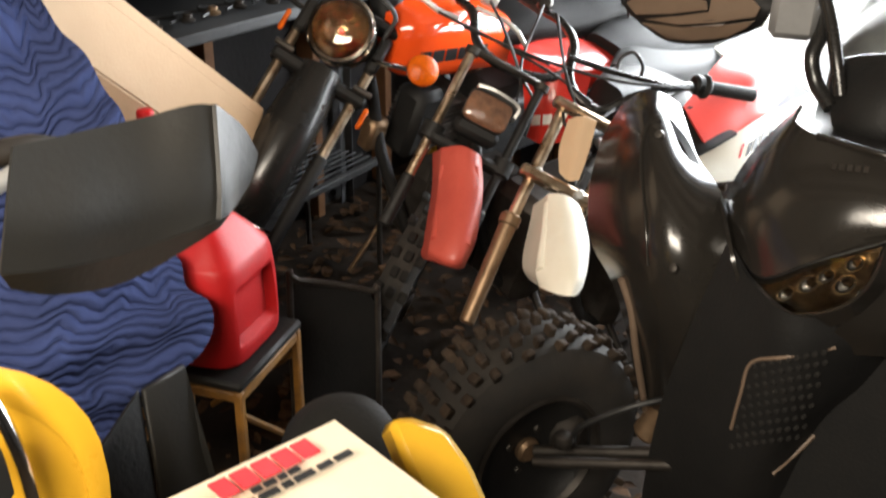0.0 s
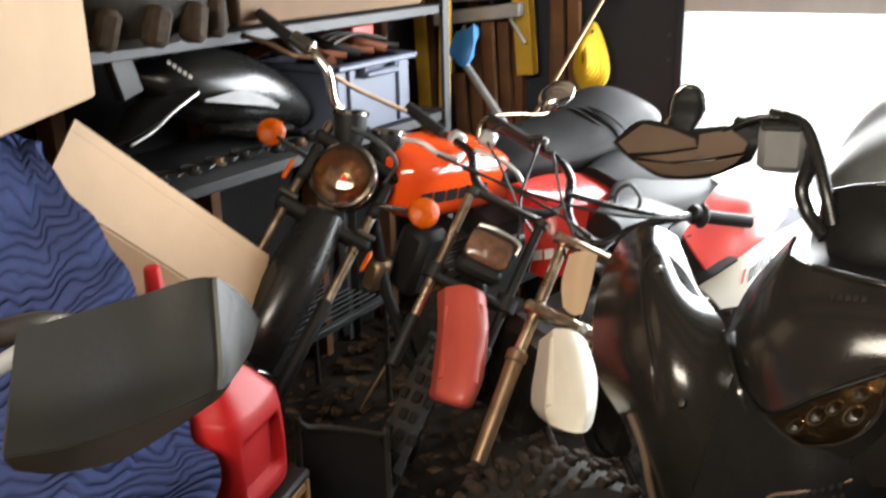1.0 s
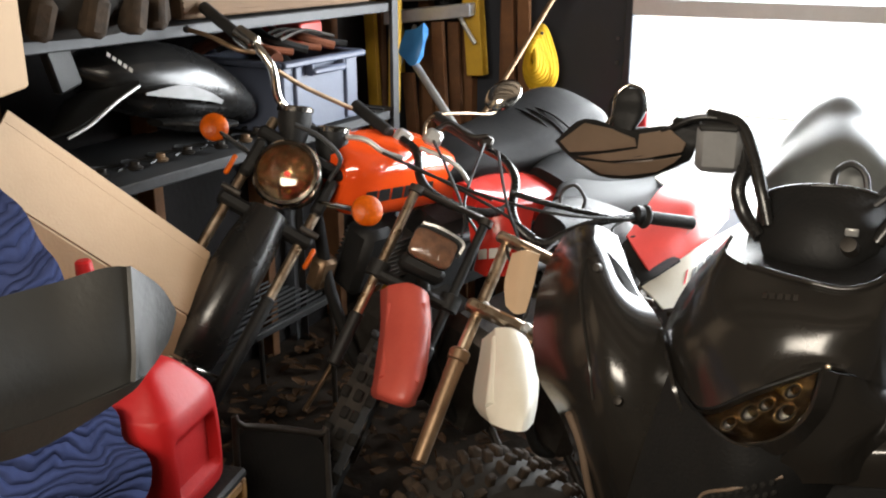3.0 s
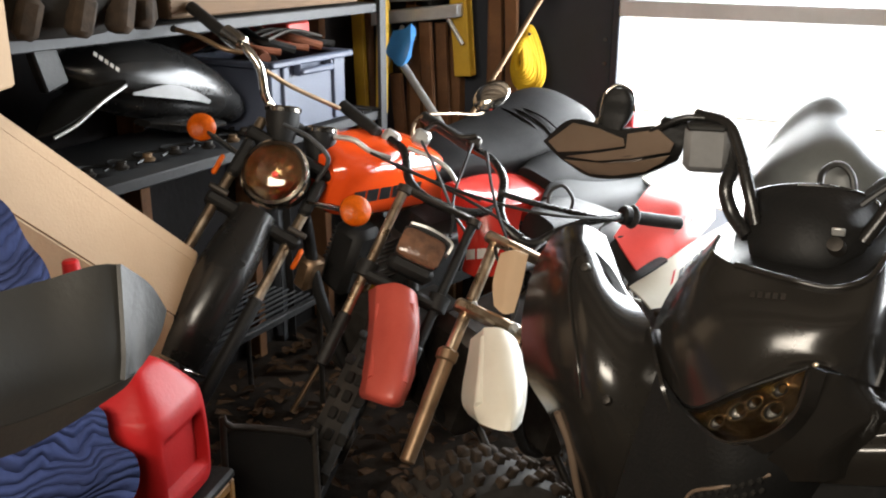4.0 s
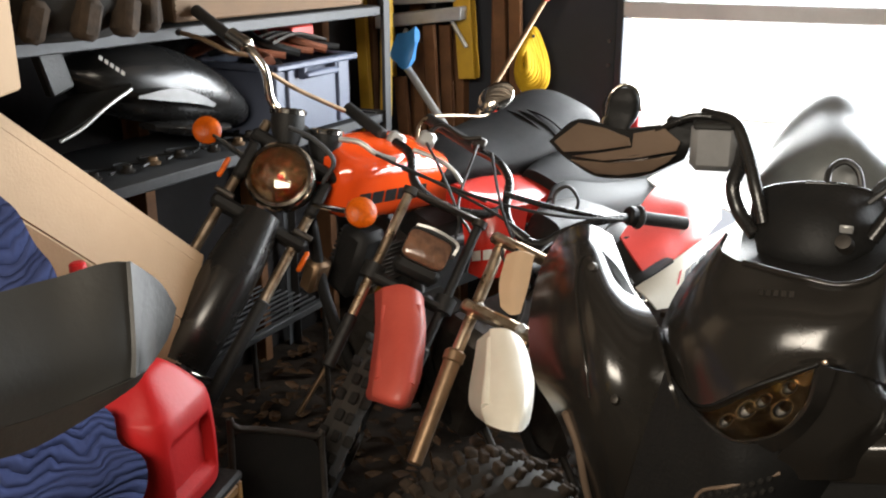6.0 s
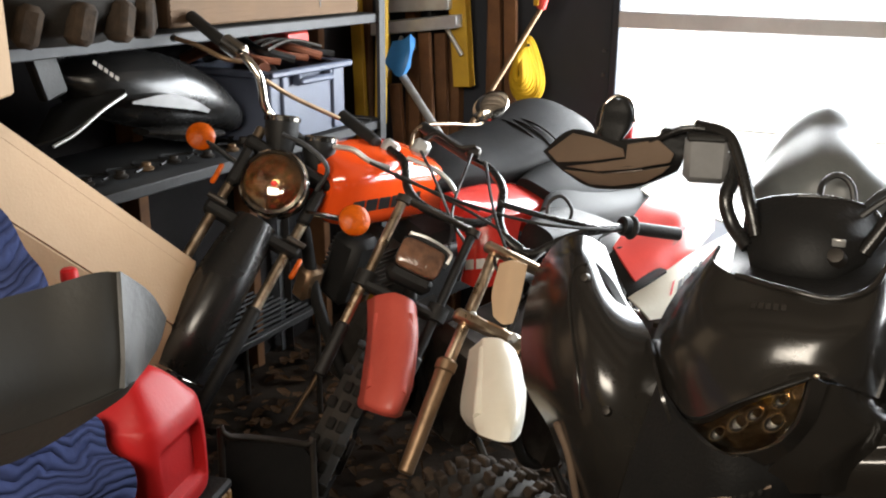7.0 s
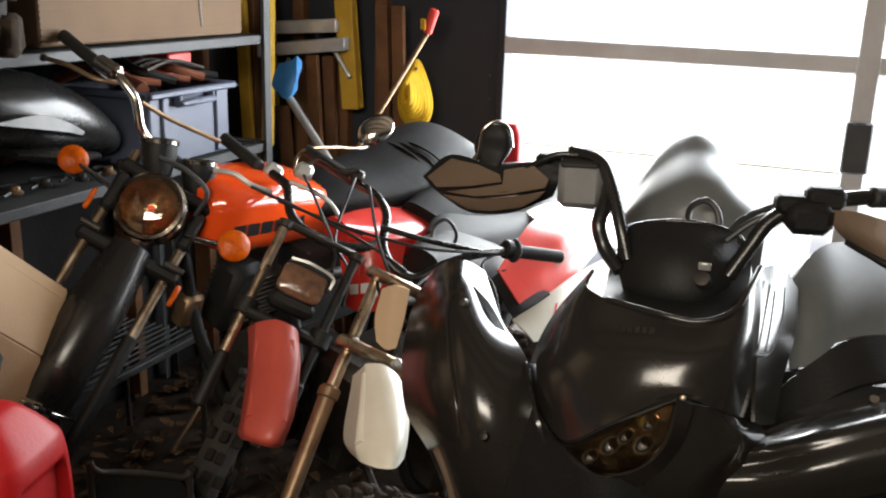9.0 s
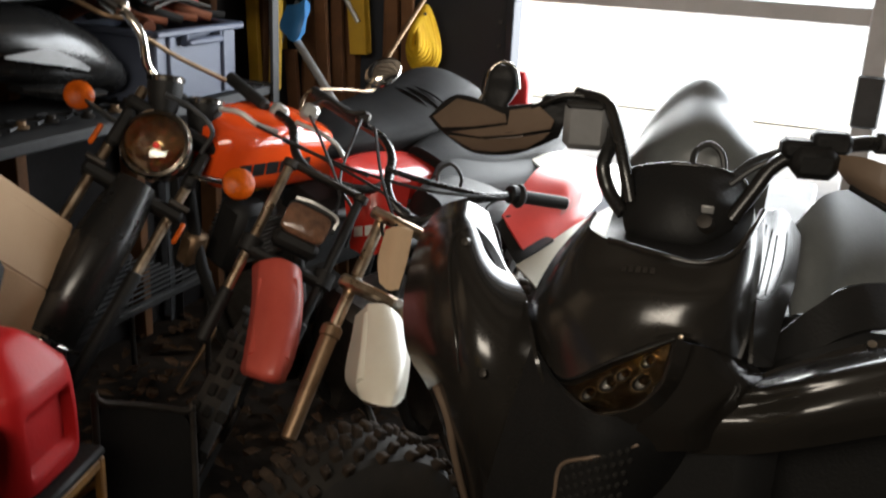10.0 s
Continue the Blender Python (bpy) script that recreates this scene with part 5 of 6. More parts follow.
for pts in ([(-0.912, 2.163, 0.99), (-0.707, 2.162, 0.945), (-0.516, 2.16, 0.924), (-0.389, 2.312, 0.89)], [(-0.587, 2.054, 0.874), (-0.559, 2.011, 0.85), (-0.501, 1.993, 0.781), (-0.504, 1.959, 0.719)], [(-0.392, 2.342, 0.889), (-0.419, 2.281, 0.865), (-0.376, 2.243, 0.827), (-0.359, 2.248, 0.758)], [(-0.716, 2.269, 1.027), (-0.618, 2.116, 0.947), (-0.531, 2.024, 0.865), (-0.498, 2.016, 0.793)], [(-0.495, 2.254, 0.875), (-0.522, 2.115, 0.84), (-0.535, 2.022, 0.785), (-0.523, 1.984, 0.76)]):
    part("control_cable", tube(pts, 0.004, 8, 6), M["cable"], tri)
U3, S3 = V((0.26, 0.02, 0.96)), V((0.93, -0.22, -0.27))
part("fuel_tank", loft([(V(c), S3 * a, U3 * b, 3) for c, a, b in [((-0.595, 2.323, 0.828), 0.05, 0.04), ((-0.592, 2.453, 0.793), 0.09, 0.07), ((-0.574, 2.598, 0.766), 0.1, 0.075), ((-0.547, 2.713, 0.748), 0.07, 0.05)]], 24), M["matte"], tri)
part("seat", loft([(V(c), S3 * a, U3 * b, 3) for c, a, b in [((-0.638, 2.521, 0.836), 0.04, 0.02), ((-0.631, 2.652, 0.826), 0.085, 0.04), ((-0.609, 2.829, 0.81), 0.1, 0.045), ((-0.581, 3.017, 0.793), 0.1, 0.045), ((-0.557, 3.18, 0.779), 0.08, 0.03)]], 28), M["dusty"], tri, "black vinyl seat dull with dust")
part("side_panel", sheet([[(-0.453, 2.501, 0.786), (-0.434, 2.695, 0.864), (-0.424, 2.823, 0.865), (-0.411, 2.96, 0.854)], [(-0.403, 2.475, 0.74), (-0.359, 2.612, 0.803), (-0.33, 2.722, 0.843), (-0.306, 2.933, 0.839)], [(-0.368, 2.465, 0.703), (-0.322, 2.57, 0.726), (-0.288, 2.681, 0.747), (-0.281, 2.887, 0.76)]], 0.006), M["redgraph"], tri, "red plastic side panel")
part("number_panel", sheet([[(-0.385, 2.439, 0.677), (-0.318, 2.54, 0.732), (-0.275, 2.653, 0.76), (-0.209, 2.901, 0.775)], [(-0.346, 2.429, 0.654), (-0.294, 2.525, 0.674), (-0.249, 2.638, 0.686), (-0.168, 2.877, 0.729)], [(-0.324, 2.435, 0.629), (-0.271, 2.51, 0.628), (-0.222, 2.603, 0.638), (-0.155, 2.859, 0.635)]], 0.006), M["white"], tri, "white plastic number panel")
part("knee_patch", sheet([[(-0.46, 2.478, 0.768), (-0.436, 2.517, 0.785), (-0.394, 2.54, 0.738)], [(-0.42, 2.46, 0.719), (-0.39, 2.484, 0.724), (-0.327, 2.548, 0.731)], [(-0.382, 2.429, 0.689), (-0.351, 2.459, 0.708), (-0.314, 2.526, 0.734)]], 0.006), M["matte"], tri)
part("rear_fender", sheet([[(-0.55, 3.026, 0.822), (-0.478, 3.149, 0.829), (-0.378, 3.275, 0.781), (-0.326, 3.388, 0.754)], [(-0.488, 2.94, 0.822), (-0.417, 3.061, 0.813), (-0.313, 3.156, 0.77), (-0.262, 3.267, 0.723)], [(-0.388, 2.893, 0.803), (-0.324, 2.98, 0.774), (-0.272, 3.062, 0.734), (-0.218, 3.153, 0.683)]], 0.006), M["white"], tri, "white plastic rear mudguard")
vw = V((-0.271, 2.531, 0.731)) - V((0.276, 0.194, 1.526))
wp, sp3 = bpy.data.objects["number_panel"], bpy.data.objects["side_panel.001"]
g1, g2 = V((-0.286, 2.527, 0.676)), V((-0.244, 2.742, 0.718))
decal(wp, "graphic", g1, g2 - g1, (0.05, 0, 1), vw, [0.024, 0.034, 0.034, 0.02], 0.034, M["ink"], 0.22, "dark panel graphic", 0.2)
decal(wp, "graphic", V((-0.297, 2.504, 0.676)), g2 - g1, (0.05, 0, 1), vw, [0.014], 0.036, M["redink"], 0.2, "red panel graphic", 0.2)
g3, g4 = V((-0.34, 2.668, 0.759)), V((-0.283, 2.836, 0.786))
decal(sp3, "graphic", g3, g4 - g3, (0.05, 0, 1), vw, [0.03, 0.034, 0.034], 0.042, M["fade"], 0.25, "faint panel graphic", 0.3)
part("engine_block", block((-0.5, 2.32, 0.42), (0.18, 0.26, 0.28), (S3, (0.2, 0.98, 0), U3), 0.03), M["steel"], tri)
for pts in ([(-0.58, 2.1, 0.8), (-0.56, 2.12, 0.45), (-0.52, 2.2, 0.28), (-0.45, 2.6, 0.3)], [(-0.56, 2.12, 0.8), (-0.42, 2.7, 0.72), (-0.34, 3.0, 0.74)]):
    part("frame_tube", tube(pts, 0.014), M["matte"], tri)
wheel(tri, (-0.36, 2.95, 0.27), S3 * 0.97 + V((0, 0, 0.2)), 0.26, 0.09)
part("side_stand", rod((-0.48, 2.5, 0.3), (-0.30, 2.44, 0.01), 0.01), M["steel"], tri)

# ---- dark all-terrain quad ----
atv = thing("all_terrain_quad", (0.12, 1.9, 0), "dark grey metallic all-terrain quad with tan handguards", "quad bike")
hood = [[(-0.026, 1.72, 1.066), (-0.016, 1.64, 1.064), (0.028, 1.59, 1.061), (0.111, 1.555, 1.062), (0.168, 1.555, 1.06), (0.211, 1.575, 1.075), (0.228, 1.62, 1.098), (0.236, 1.69, 1.115)],
      [(-0.08, 1.69, 0.984), (-0.041, 1.59, 1.007), (0.014, 1.535, 1.015), (0.095, 1.505, 1.023), (0.163, 1.505, 1.026), (0.213, 1.53, 1.031), (0.235, 1.58, 1.038), (0.245, 1.65, 1.052)],
      [(-0.104, 1.66, 0.91), (-0.061, 1.56, 0.941), (-0.004, 1.505, 0.955), (0.086, 1.475, 0.972), (0.159, 1.48, 0.983), (0.213, 1.51, 0.983), (0.237, 1.56, 0.976), (0.249, 1.63, 0.969)],
      [(-0.103, 1.65, 0.846), (-0.053, 1.545, 0.881), (0.008, 1.475, 0.875), (0.078, 1.45, 0.93), (0.159, 1.46, 0.979), (0.207, 1.5, 0.958), (0.235, 1.55, 0.931), (0.257, 1.62, 0.894)]]
part("hood", sheet(hood, 0.006, 7, 7), M["body"], atv, "glossy dark grey hood")
part("hood_brow", sheet([[(-0.053, 1.545, 0.881), (0.008, 1.475, 0.875), (0.078, 1.45, 0.93), (0.159, 1.46, 0.979)],
      [(-0.052, 1.56, 0.865), (0.004, 1.51, 0.849), (0.072, 1.495, 0.9), (0.153, 1.49, 0.96)]], 0.005, 6, 3), M["matte"], atv)
part("hood_rim", tube([(0.028, 1.586, 1.064), (0.112, 1.55, 1.066), (0.168, 1.55, 1.063), (0.211, 1.57, 1.078), (0.228, 1.615, 1.102), (0.237, 1.685, 1.117)], 0.005, 8), M["body"], atv)
decal(bpy.data.objects["hood"], "badge", (0.063, 1.53, 1.036), V((0.105, 1.53, 1.04)) - V((0.063, 1.53, 1.036)), (0, 0.3, 0.9), V((0.097, 1.5, 1.059)) - V((0.304, 0.219, 1.53)), [0.007] * 5, 0.009, M["steel"], 0.2, "dull raised badge")
lf = [[(-0.369, 1.85, 0.975), (-0.333, 1.84, 1.003), (-0.297, 1.84, 1.008), (-0.271, 1.87, 0.984)],
      [(-0.383, 1.81, 0.929), (-0.319, 1.75, 0.982), (-0.263, 1.73, 1.007), (-0.228, 1.79, 0.973)],
      [(-0.383, 1.77, 0.885), (-0.295, 1.68, 0.938), (-0.226, 1.65, 0.977), (-0.179, 1.72, 0.941)],
      [(-0.37, 1.72, 0.826), (-0.258, 1.61, 0.884), (-0.181, 1.585, 0.925), (-0.114, 1.65, 0.917)],
      [(-0.34, 1.68, 0.757), (-0.226, 1.565, 0.821), (-0.151, 1.54, 0.858), (-0.079, 1.6, 0.877)],
      [(-0.285, 1.66, 0.699), (-0.194, 1.555, 0.75), (-0.13, 1.53, 0.785), (-0.051, 1.57, 0.801)],
      [(-0.249, 1.67, 0.599), (-0.169, 1.58, 0.641), (-0.109, 1.555, 0.681), (-0.024, 1.57, 0.721)],
      [(-0.217, 1.72, 0.406), (-0.149, 1.68, 0.442), (-0.082, 1.66, 0.478), (0.046, 1.62, 0.592)]]
fen = part("front_fender", sheet(lf, 0.006, 6, 6), M["body"], atv, "glossy dark grey front mudguard")
part("fender_ridge", tube(on_part(fen, (0.304, 0.219, 1.53), [(-0.246, 1.7, 1.004), (-0.269, 1.7, 0.99), (-0.269, 1.68, 0.956), (-0.251, 1.64, 0.931), (-0.228, 1.6, 0.899), (-0.202, 1.56, 0.859), (-0.19, 1.55, 0.805)]), 0.0035, 6), M["body"], fen)
part("fender_slot", sheet([[(-0.242, 1.735, 0.998), (-0.206, 1.72, 0.975), (-0.17, 1.7, 0.94), (-0.134, 1.665, 0.925)],
      [(-0.247, 1.725, 0.996), (-0.209, 1.7, 0.972), (-0.172, 1.675, 0.941), (-0.136, 1.65, 0.92)]], 0.006), M["matte"], fen)
for w in on_part(fen, (0.304, 0.219, 1.53), [(-0.24, 1.68, 0.986), (-0.14, 1.53, 0.823)]):
    part("screw", lathe([(0, 0.006), (0.007, 0.004), (0.009, -0.004)], w, (-0.1, -0.8, 0.5), 12), M["steel"], fen)
# tan bead paints the warm glint running down the outer edge
part("fender_edge", tube([(-0.245, 1.59, 0.747), (-0.224, 1.6, 0.685), (-0.213, 1.62, 0.596), (-0.205, 1.7, 0.422)], 0.007), M["tan"], fen)
part("valley_panel", sheet([[(-0.109, 1.63, 0.917), (-0.101, 1.65, 0.909), (-0.07, 1.62, 0.953)], [(-0.071, 1.545, 0.908), (-0.063, 1.56, 0.897), (-0.051, 1.545, 0.915)], [(-0.036, 1.495, 0.866), (-0.026, 1.52, 0.829), (-0.016, 1.525, 0.85)], [(0.002, 1.54, 0.743), (0.018, 1.55, 0.737), (0.028, 1.55, 0.775)]], 0.006), M["body"], atv)
# headlight
hd = part("headlight", sheet([[(-0.056, 1.565, 0.869), (0.0, 1.515, 0.854), (0.053, 1.5, 0.896), (0.106, 1.492, 0.935), (0.156, 1.487, 0.972)],
      [(-0.038, 1.55, 0.834), (0.01, 1.508, 0.833), (0.061, 1.495, 0.858), (0.111, 1.485, 0.891), (0.152, 1.482, 0.934)],
      [(-0.017, 1.54, 0.804), (0.02, 1.508, 0.806), (0.069, 1.495, 0.819), (0.116, 1.485, 0.85), (0.146, 1.482, 0.898)]], 0.006), M["reflector"], atv, "headlight with dark cups, reflector tinted gold for warm reflections")
for i, w in enumerate(on_part(hd, (0.304, 0.219, 1.53), [(0.041, 1.5, 0.845), (0.069, 1.5, 0.869), (0.09, 1.5, 0.888), (0.117, 1.5, 0.882), (0.123, 1.5, 0.917)], 0.004)):
    r = 0.012 + 0.003 * (i % 2)
    cup = part("reflector_cup", lathe([(0, -0.006), (r * 0.7, -0.004), (r, 0.004)], w, (0.15, -0.85, 0.45), 20, flat=0.66), M["black"], hd)
    part("cup_rim", lathe([(r, 0.003), (r * 1.06, 0.006), (r * 1.22, 0.003), (r * 1.26, -0.004)], w, (0.15, -0.85, 0.45), 20, flat=0.66), M["facet"], cup)
part("lens", sheet([[(-0.05, 1.55, 0.875), (0.007, 1.485, 0.868), (0.059, 1.47, 0.909), (0.11, 1.465, 0.946), (0.157, 1.465, 0.98)],
      [(-0.034, 1.535, 0.841), (0.015, 1.485, 0.845), (0.066, 1.468, 0.873), (0.115, 1.46, 0.903), (0.155, 1.46, 0.945)],
      [(-0.016, 1.53, 0.812), (0.024, 1.49, 0.818), (0.072, 1.475, 0.833), (0.119, 1.465, 0.863), (0.148, 1.465, 0.907)]], 0.003), M["clear"], hd).visible_shadow = False
part("headlight_surround", sheet([[(-0.057, 1.55, 0.891), (-0.038, 1.535, 0.845), (0.004, 1.5, 0.812), (0.069, 1.48, 0.829), (0.12, 1.47, 0.86), (0.151, 1.465, 0.909), (0.162, 1.465, 0.979)],
      [(-0.098, 1.64, 0.84), (-0.061, 1.57, 0.802), (-0.01, 1.53, 0.774), (0.069, 1.5, 0.796), (0.127, 1.49, 0.83), (0.166, 1.49, 0.892), (0.18, 1.485, 0.965)]], 0.006, 6, 4), M["body"], atv)
for w in ((-0.046, 1.548, 0.915), (-0.002, 1.5, 0.83), (0.168, 1.46, 0.982)):
    part("screw", lathe([(0, 0.004), (0.003, 0.003), (0.004, -0.004)], w, (-0.2, -0.9, 0.3), 10), M["rusty_chrome"], atv)
chin = [[(-0.058, 1.52, 0.894), (-0.004, 1.49, 0.855), (0.074, 1.47, 0.831), (0.164, 1.57, 0.841), (0.23, 1.71, 0.886)],
        [(-0.102, 1.53, 0.704), (0.001, 1.49, 0.738), (0.085, 1.47, 0.773), (0.177, 1.57, 0.777), (0.259, 1.75, 0.777)],
        [(-0.136, 1.56, 0.538), (-0.009, 1.51, 0.595), (0.075, 1.49, 0.661), (0.16, 1.6, 0.673), (0.277, 1.8, 0.672)],
        [(-0.158, 1.6, 0.325), (-0.033, 1.56, 0.384), (0.055, 1.54, 0.487), (0.143, 1.66, 0.565), (0.294, 1.8, 0.599)],
        [(-0.17, 1.66, 0.131), (-0.039, 1.64, 0.17), (0.065, 1.64, 0.266), (0.147, 1.72, 0.327), (0.335, 1.8, 0.422)]]
ch = part("front_bumper", sheet(chin, 0.008, 6, 6), M["matte"], atv, "black textured plastic front bumper")
c00, c10, c01 = V((0.071, 1.2, 0.889)), V((0.147, 1.2, 0.937)), V((0.064, 1.2, 0.797))
for i in range(9):
    for j in range(9):
        o = c00 + (c10 - c00) * ((i + 0.5 * (j % 2)) / 8.5) + (c01 - c00) * (j / 6)
        hit = snap(ch, o, o - V((0.253, 0.171, 1.51)))
        if hit is not None:
            part("grille_cell", block(hit, (0.010, 0.007, 0.011), (V((1, 0.1, 0.3)), V((0, 1, 0.2)), V((-0.3, -0.1, 1))), 0.003), M["knob"], ch)
part("grille_edge", tube(on_part(ch, (0.253, 0.171, 1.51), [(-0.001, 1.5, 0.583), (0.004, 1.5, 0.656), (0.011, 1.5, 0.713), (0.058, 1.5, 0.74), (0.124, 1.5, 0.78)], 0.0), 0.003), M["tan"], ch)
part("arch_edge", tube(on_part(ch, (0.253, 0.171, 1.51), [(0.075, 1.5, 0.525), (0.108, 1.5, 0.589), (0.15, 1.5, 0.68), (0.187, 1.5, 0.736)], 0.0), 0.004), M["tan"], ch)
rf = [[(0.269, 1.66, 0.861), (0.303, 1.68, 0.874), (0.373, 1.7, 0.907), (0.449, 1.72, 0.938), (0.524, 1.74, 0.96)],
      [(0.249, 1.645, 0.849), (0.298, 1.66, 0.864), (0.366, 1.677, 0.897), (0.448, 1.702, 0.928), (0.524, 1.724, 0.95)],
      [(0.23, 1.59, 0.849), (0.29, 1.598, 0.868), (0.357, 1.602, 0.905), (0.441, 1.629, 0.936), (0.517, 1.651, 0.958)],
      [(0.215, 1.583, 0.826), (0.279, 1.593, 0.844), (0.355, 1.584, 0.885), (0.441, 1.608, 0.92), (0.517, 1.628, 0.942)],
      [(0.199, 1.563, 0.799), (0.273, 1.573, 0.815), (0.352, 1.564, 0.854), (0.444, 1.588, 0.886), (0.521, 1.608, 0.908)],
      [(0.185, 1.583, 0.742), (0.266, 1.593, 0.755), (0.358, 1.584, 0.798), (0.452, 1.608, 0.832), (0.531, 1.628, 0.858)]]
part("nose_cowl", sheet([[(0.178, 1.505, 0.957), (0.205, 1.52, 0.95), (0.234, 1.57, 0.924), (0.258, 1.64, 0.886)],
      [(0.166, 1.495, 0.89), (0.212, 1.52, 0.89), (0.248, 1.555, 0.886), (0.274, 1.635, 0.87)],
      [(0.127, 1.49, 0.83), (0.189, 1.52, 0.822), (0.224, 1.55, 0.834), (0.262, 1.6, 0.854)],
      [(0.1, 1.51, 0.761), (0.171, 1.54, 0.763), (0.209, 1.57, 0.761), (0.245, 1.62, 0.762)]], 0.006), M["body"], atv)
fr2 = part("front_fender", sheet(rf, 0.006, 6, 6), M["body"], atv, "glossy dark grey front mudguard")
part("screw", lathe([(0, 0.006), (0.007, 0.004), (0.009, -0.004)], (0.422, 1.685, 0.936), (0, -0.6, 0.8), 12), M["chrome"], fr2)
sc = part("side_cowl", sheet([[(0.234, 1.74, 1.101), (0.261, 1.8, 1.093), (0.291, 1.86, 1.039)],
      [(0.243, 1.68, 1.042), (0.271, 1.74, 1.017), (0.296, 1.8, 0.984)],
      [(0.25, 1.62, 0.973), (0.271, 1.67, 0.955), (0.288, 1.72, 0.929)],
      [(0.259, 1.58, 0.912), (0.27, 1.61, 0.896), (0.286, 1.65, 0.883)]], 0.006), M["body"], atv)
for pts in ([(0.244, 1.7, 1.093), (0.242, 1.665, 1.046), (0.241, 1.652, 0.997)],
            [(0.253, 1.712, 1.084), (0.252, 1.682, 1.038), (0.25, 1.664, 0.993)],
            [(0.261, 1.726, 1.072), (0.262, 1.698, 1.03), (0.26, 1.674, 0.989)],
            [(0.238, 1.69, 1.102), (0.232, 1.65, 1.05), (0.235, 1.642, 1.003), (0.249, 1.65, 0.989), (0.268, 1.68, 0.988), (0.277, 1.725, 1.028), (0.274, 1.752, 1.071)]):
    part("louvre_line", tube(on_part(sc, (0.304, 0.219, 1.53), pts, 0.0), 0.0014, 5, 6), M["matte"], sc)
# cockpit
part("cockpit_tray", sheet([[(-0.022, 1.86, 1.036), (0.01, 1.86, 1.088), (0.077, 1.86, 1.107), (0.144, 1.86, 1.111), (0.206, 1.86, 1.099)],
      [(-0.013, 1.78, 1.028), (0.031, 1.8, 1.04), (0.093, 1.8, 1.049), (0.157, 1.8, 1.058), (0.219, 1.8, 1.077)],
      [(0.005, 1.66, 1.037), (0.066, 1.625, 1.038), (0.121, 1.61, 1.037), (0.175, 1.61, 1.04), (0.226, 1.67, 1.079)]], 0.008), M["matte"], atv)
pod = part("dash", sheet([[(-0.001, 1.8, 1.108), (0.022, 1.79, 1.131), (0.082, 1.78, 1.147), (0.145, 1.79, 1.146), (0.196, 1.81, 1.126)],
      [(0.009, 1.76, 1.076), (0.047, 1.73, 1.096), (0.101, 1.715, 1.109), (0.156, 1.73, 1.108), (0.199, 1.77, 1.092)],
      [(0.025, 1.73, 1.044), (0.066, 1.7, 1.048), (0.109, 1.69, 1.05), (0.151, 1.7, 1.052), (0.187, 1.74, 1.063)],
      [(0.03, 1.75, 1.02), (0.066, 1.73, 1.016), (0.106, 1.725, 1.016), (0.145, 1.73, 1.019), (0.176, 1.76, 1.034)]], 0.01, 6, 5), M["matte"], atv, "black plastic handlebar cover")
part("pod_rim", tube([(0.008, 1.765, 1.066), (-0.001, 1.798, 1.11), (0.022, 1.788, 1.133), (0.082, 1.778, 1.15), (0.145, 1.788, 1.149), (0.196, 1.808, 1.128), (0.2, 1.768, 1.095)], 0.004), M["black"], pod)
part("warning_plate", block((0.154, 1.7, 1.103), (0.02, 0.004, 0.014), ((1, 0.1, 0), (0, 1, 0.3), (0, -0.3, 1)), 0.002), M["alu"], pod)
part("key_switch", lathe([(0, 0.012), (0.012, 0.01), (0.015, -0.01), (0, -0.015)], (0.153, 1.7, 1.08), (-0.1, -0.8, 0.6), 16), M["steel"], atv)
part("key_bracket", block((0.132, 1.7, 1.028), (0.005, 0.006, 0.035), ((1, 0, 0), (0, 1, 0), (-0.3, 0, 1)), 0.003), M["alu"], atv)
for pts in ([(0.015, 1.74, 1.064), (-0.018, 1.76, 1.094), (-0.034, 1.77, 1.134), (-0.029, 1.8, 1.178), (-0.057, 1.82, 1.215), (-0.107, 1.84, 1.219), (-0.18, 1.88, 1.194), (-0.28, 1.95, 1.159)], [(0.187, 1.74, 1.08), (0.212, 1.76, 1.125), (0.24, 1.78, 1.171), (0.291, 1.8, 1.199), (0.348, 1.83, 1.208), (0.415, 1.88, 1.21), (0.486, 1.94, 1.204)]):
    part("handlebar", tube(pts, 0.0125), M["black"], atv)
part("handlebar_sleeve", tube([(0.026, 1.735, 1.087), (0.007, 1.75, 1.139), (-0.02, 1.78, 1.197), (-0.048, 1.8, 1.234), (-0.104, 1.82, 1.242)], 0.011), M["black"], atv)
for pts in ([(0.109, 1.8, 1.135), (0.108, 1.82, 1.165), (0.128, 1.83, 1.18), (0.15, 1.83, 1.166), (0.161, 1.82, 1.132)], [(0.172, 1.8, 1.134), (0.198, 1.82, 1.161), (0.239, 1.84, 1.181), (0.297, 1.84, 1.207)], [(0.171, 1.78, 1.124), (0.21, 1.79, 1.16), (0.258, 1.8, 1.187), (0.307, 1.8, 1.202)], [(-0.096, 1.83, 1.24), (-0.053, 1.82, 1.226), (-0.015, 1.8, 1.184), (0.009, 1.78, 1.112)]):
    part("control_cable", tube(pts, 0.0055, 8, 8), M["cable"], atv)
bx3 = (V((1, 0.25, 0.0)), V((-0.25, 1, 0)), V((0, 0, 1)))
part("brake_reservoir", block((-0.078, 1.8, 1.192), (0.076, 0.05, 0.082), bx3, 0.012), M["pewter"], atv, "grey brake fluid reservoir")
part("reservoir_cap", block(V((-0.081, 1.8, 1.228)), (0.064, 0.054, 0.012), bx3, 0.004), M["greyp"], atv)
part("switch_housing", block((-0.14, 1.84, 1.214), (0.06, 0.04, 0.035), bx3, 0.008), M["matte"], atv)
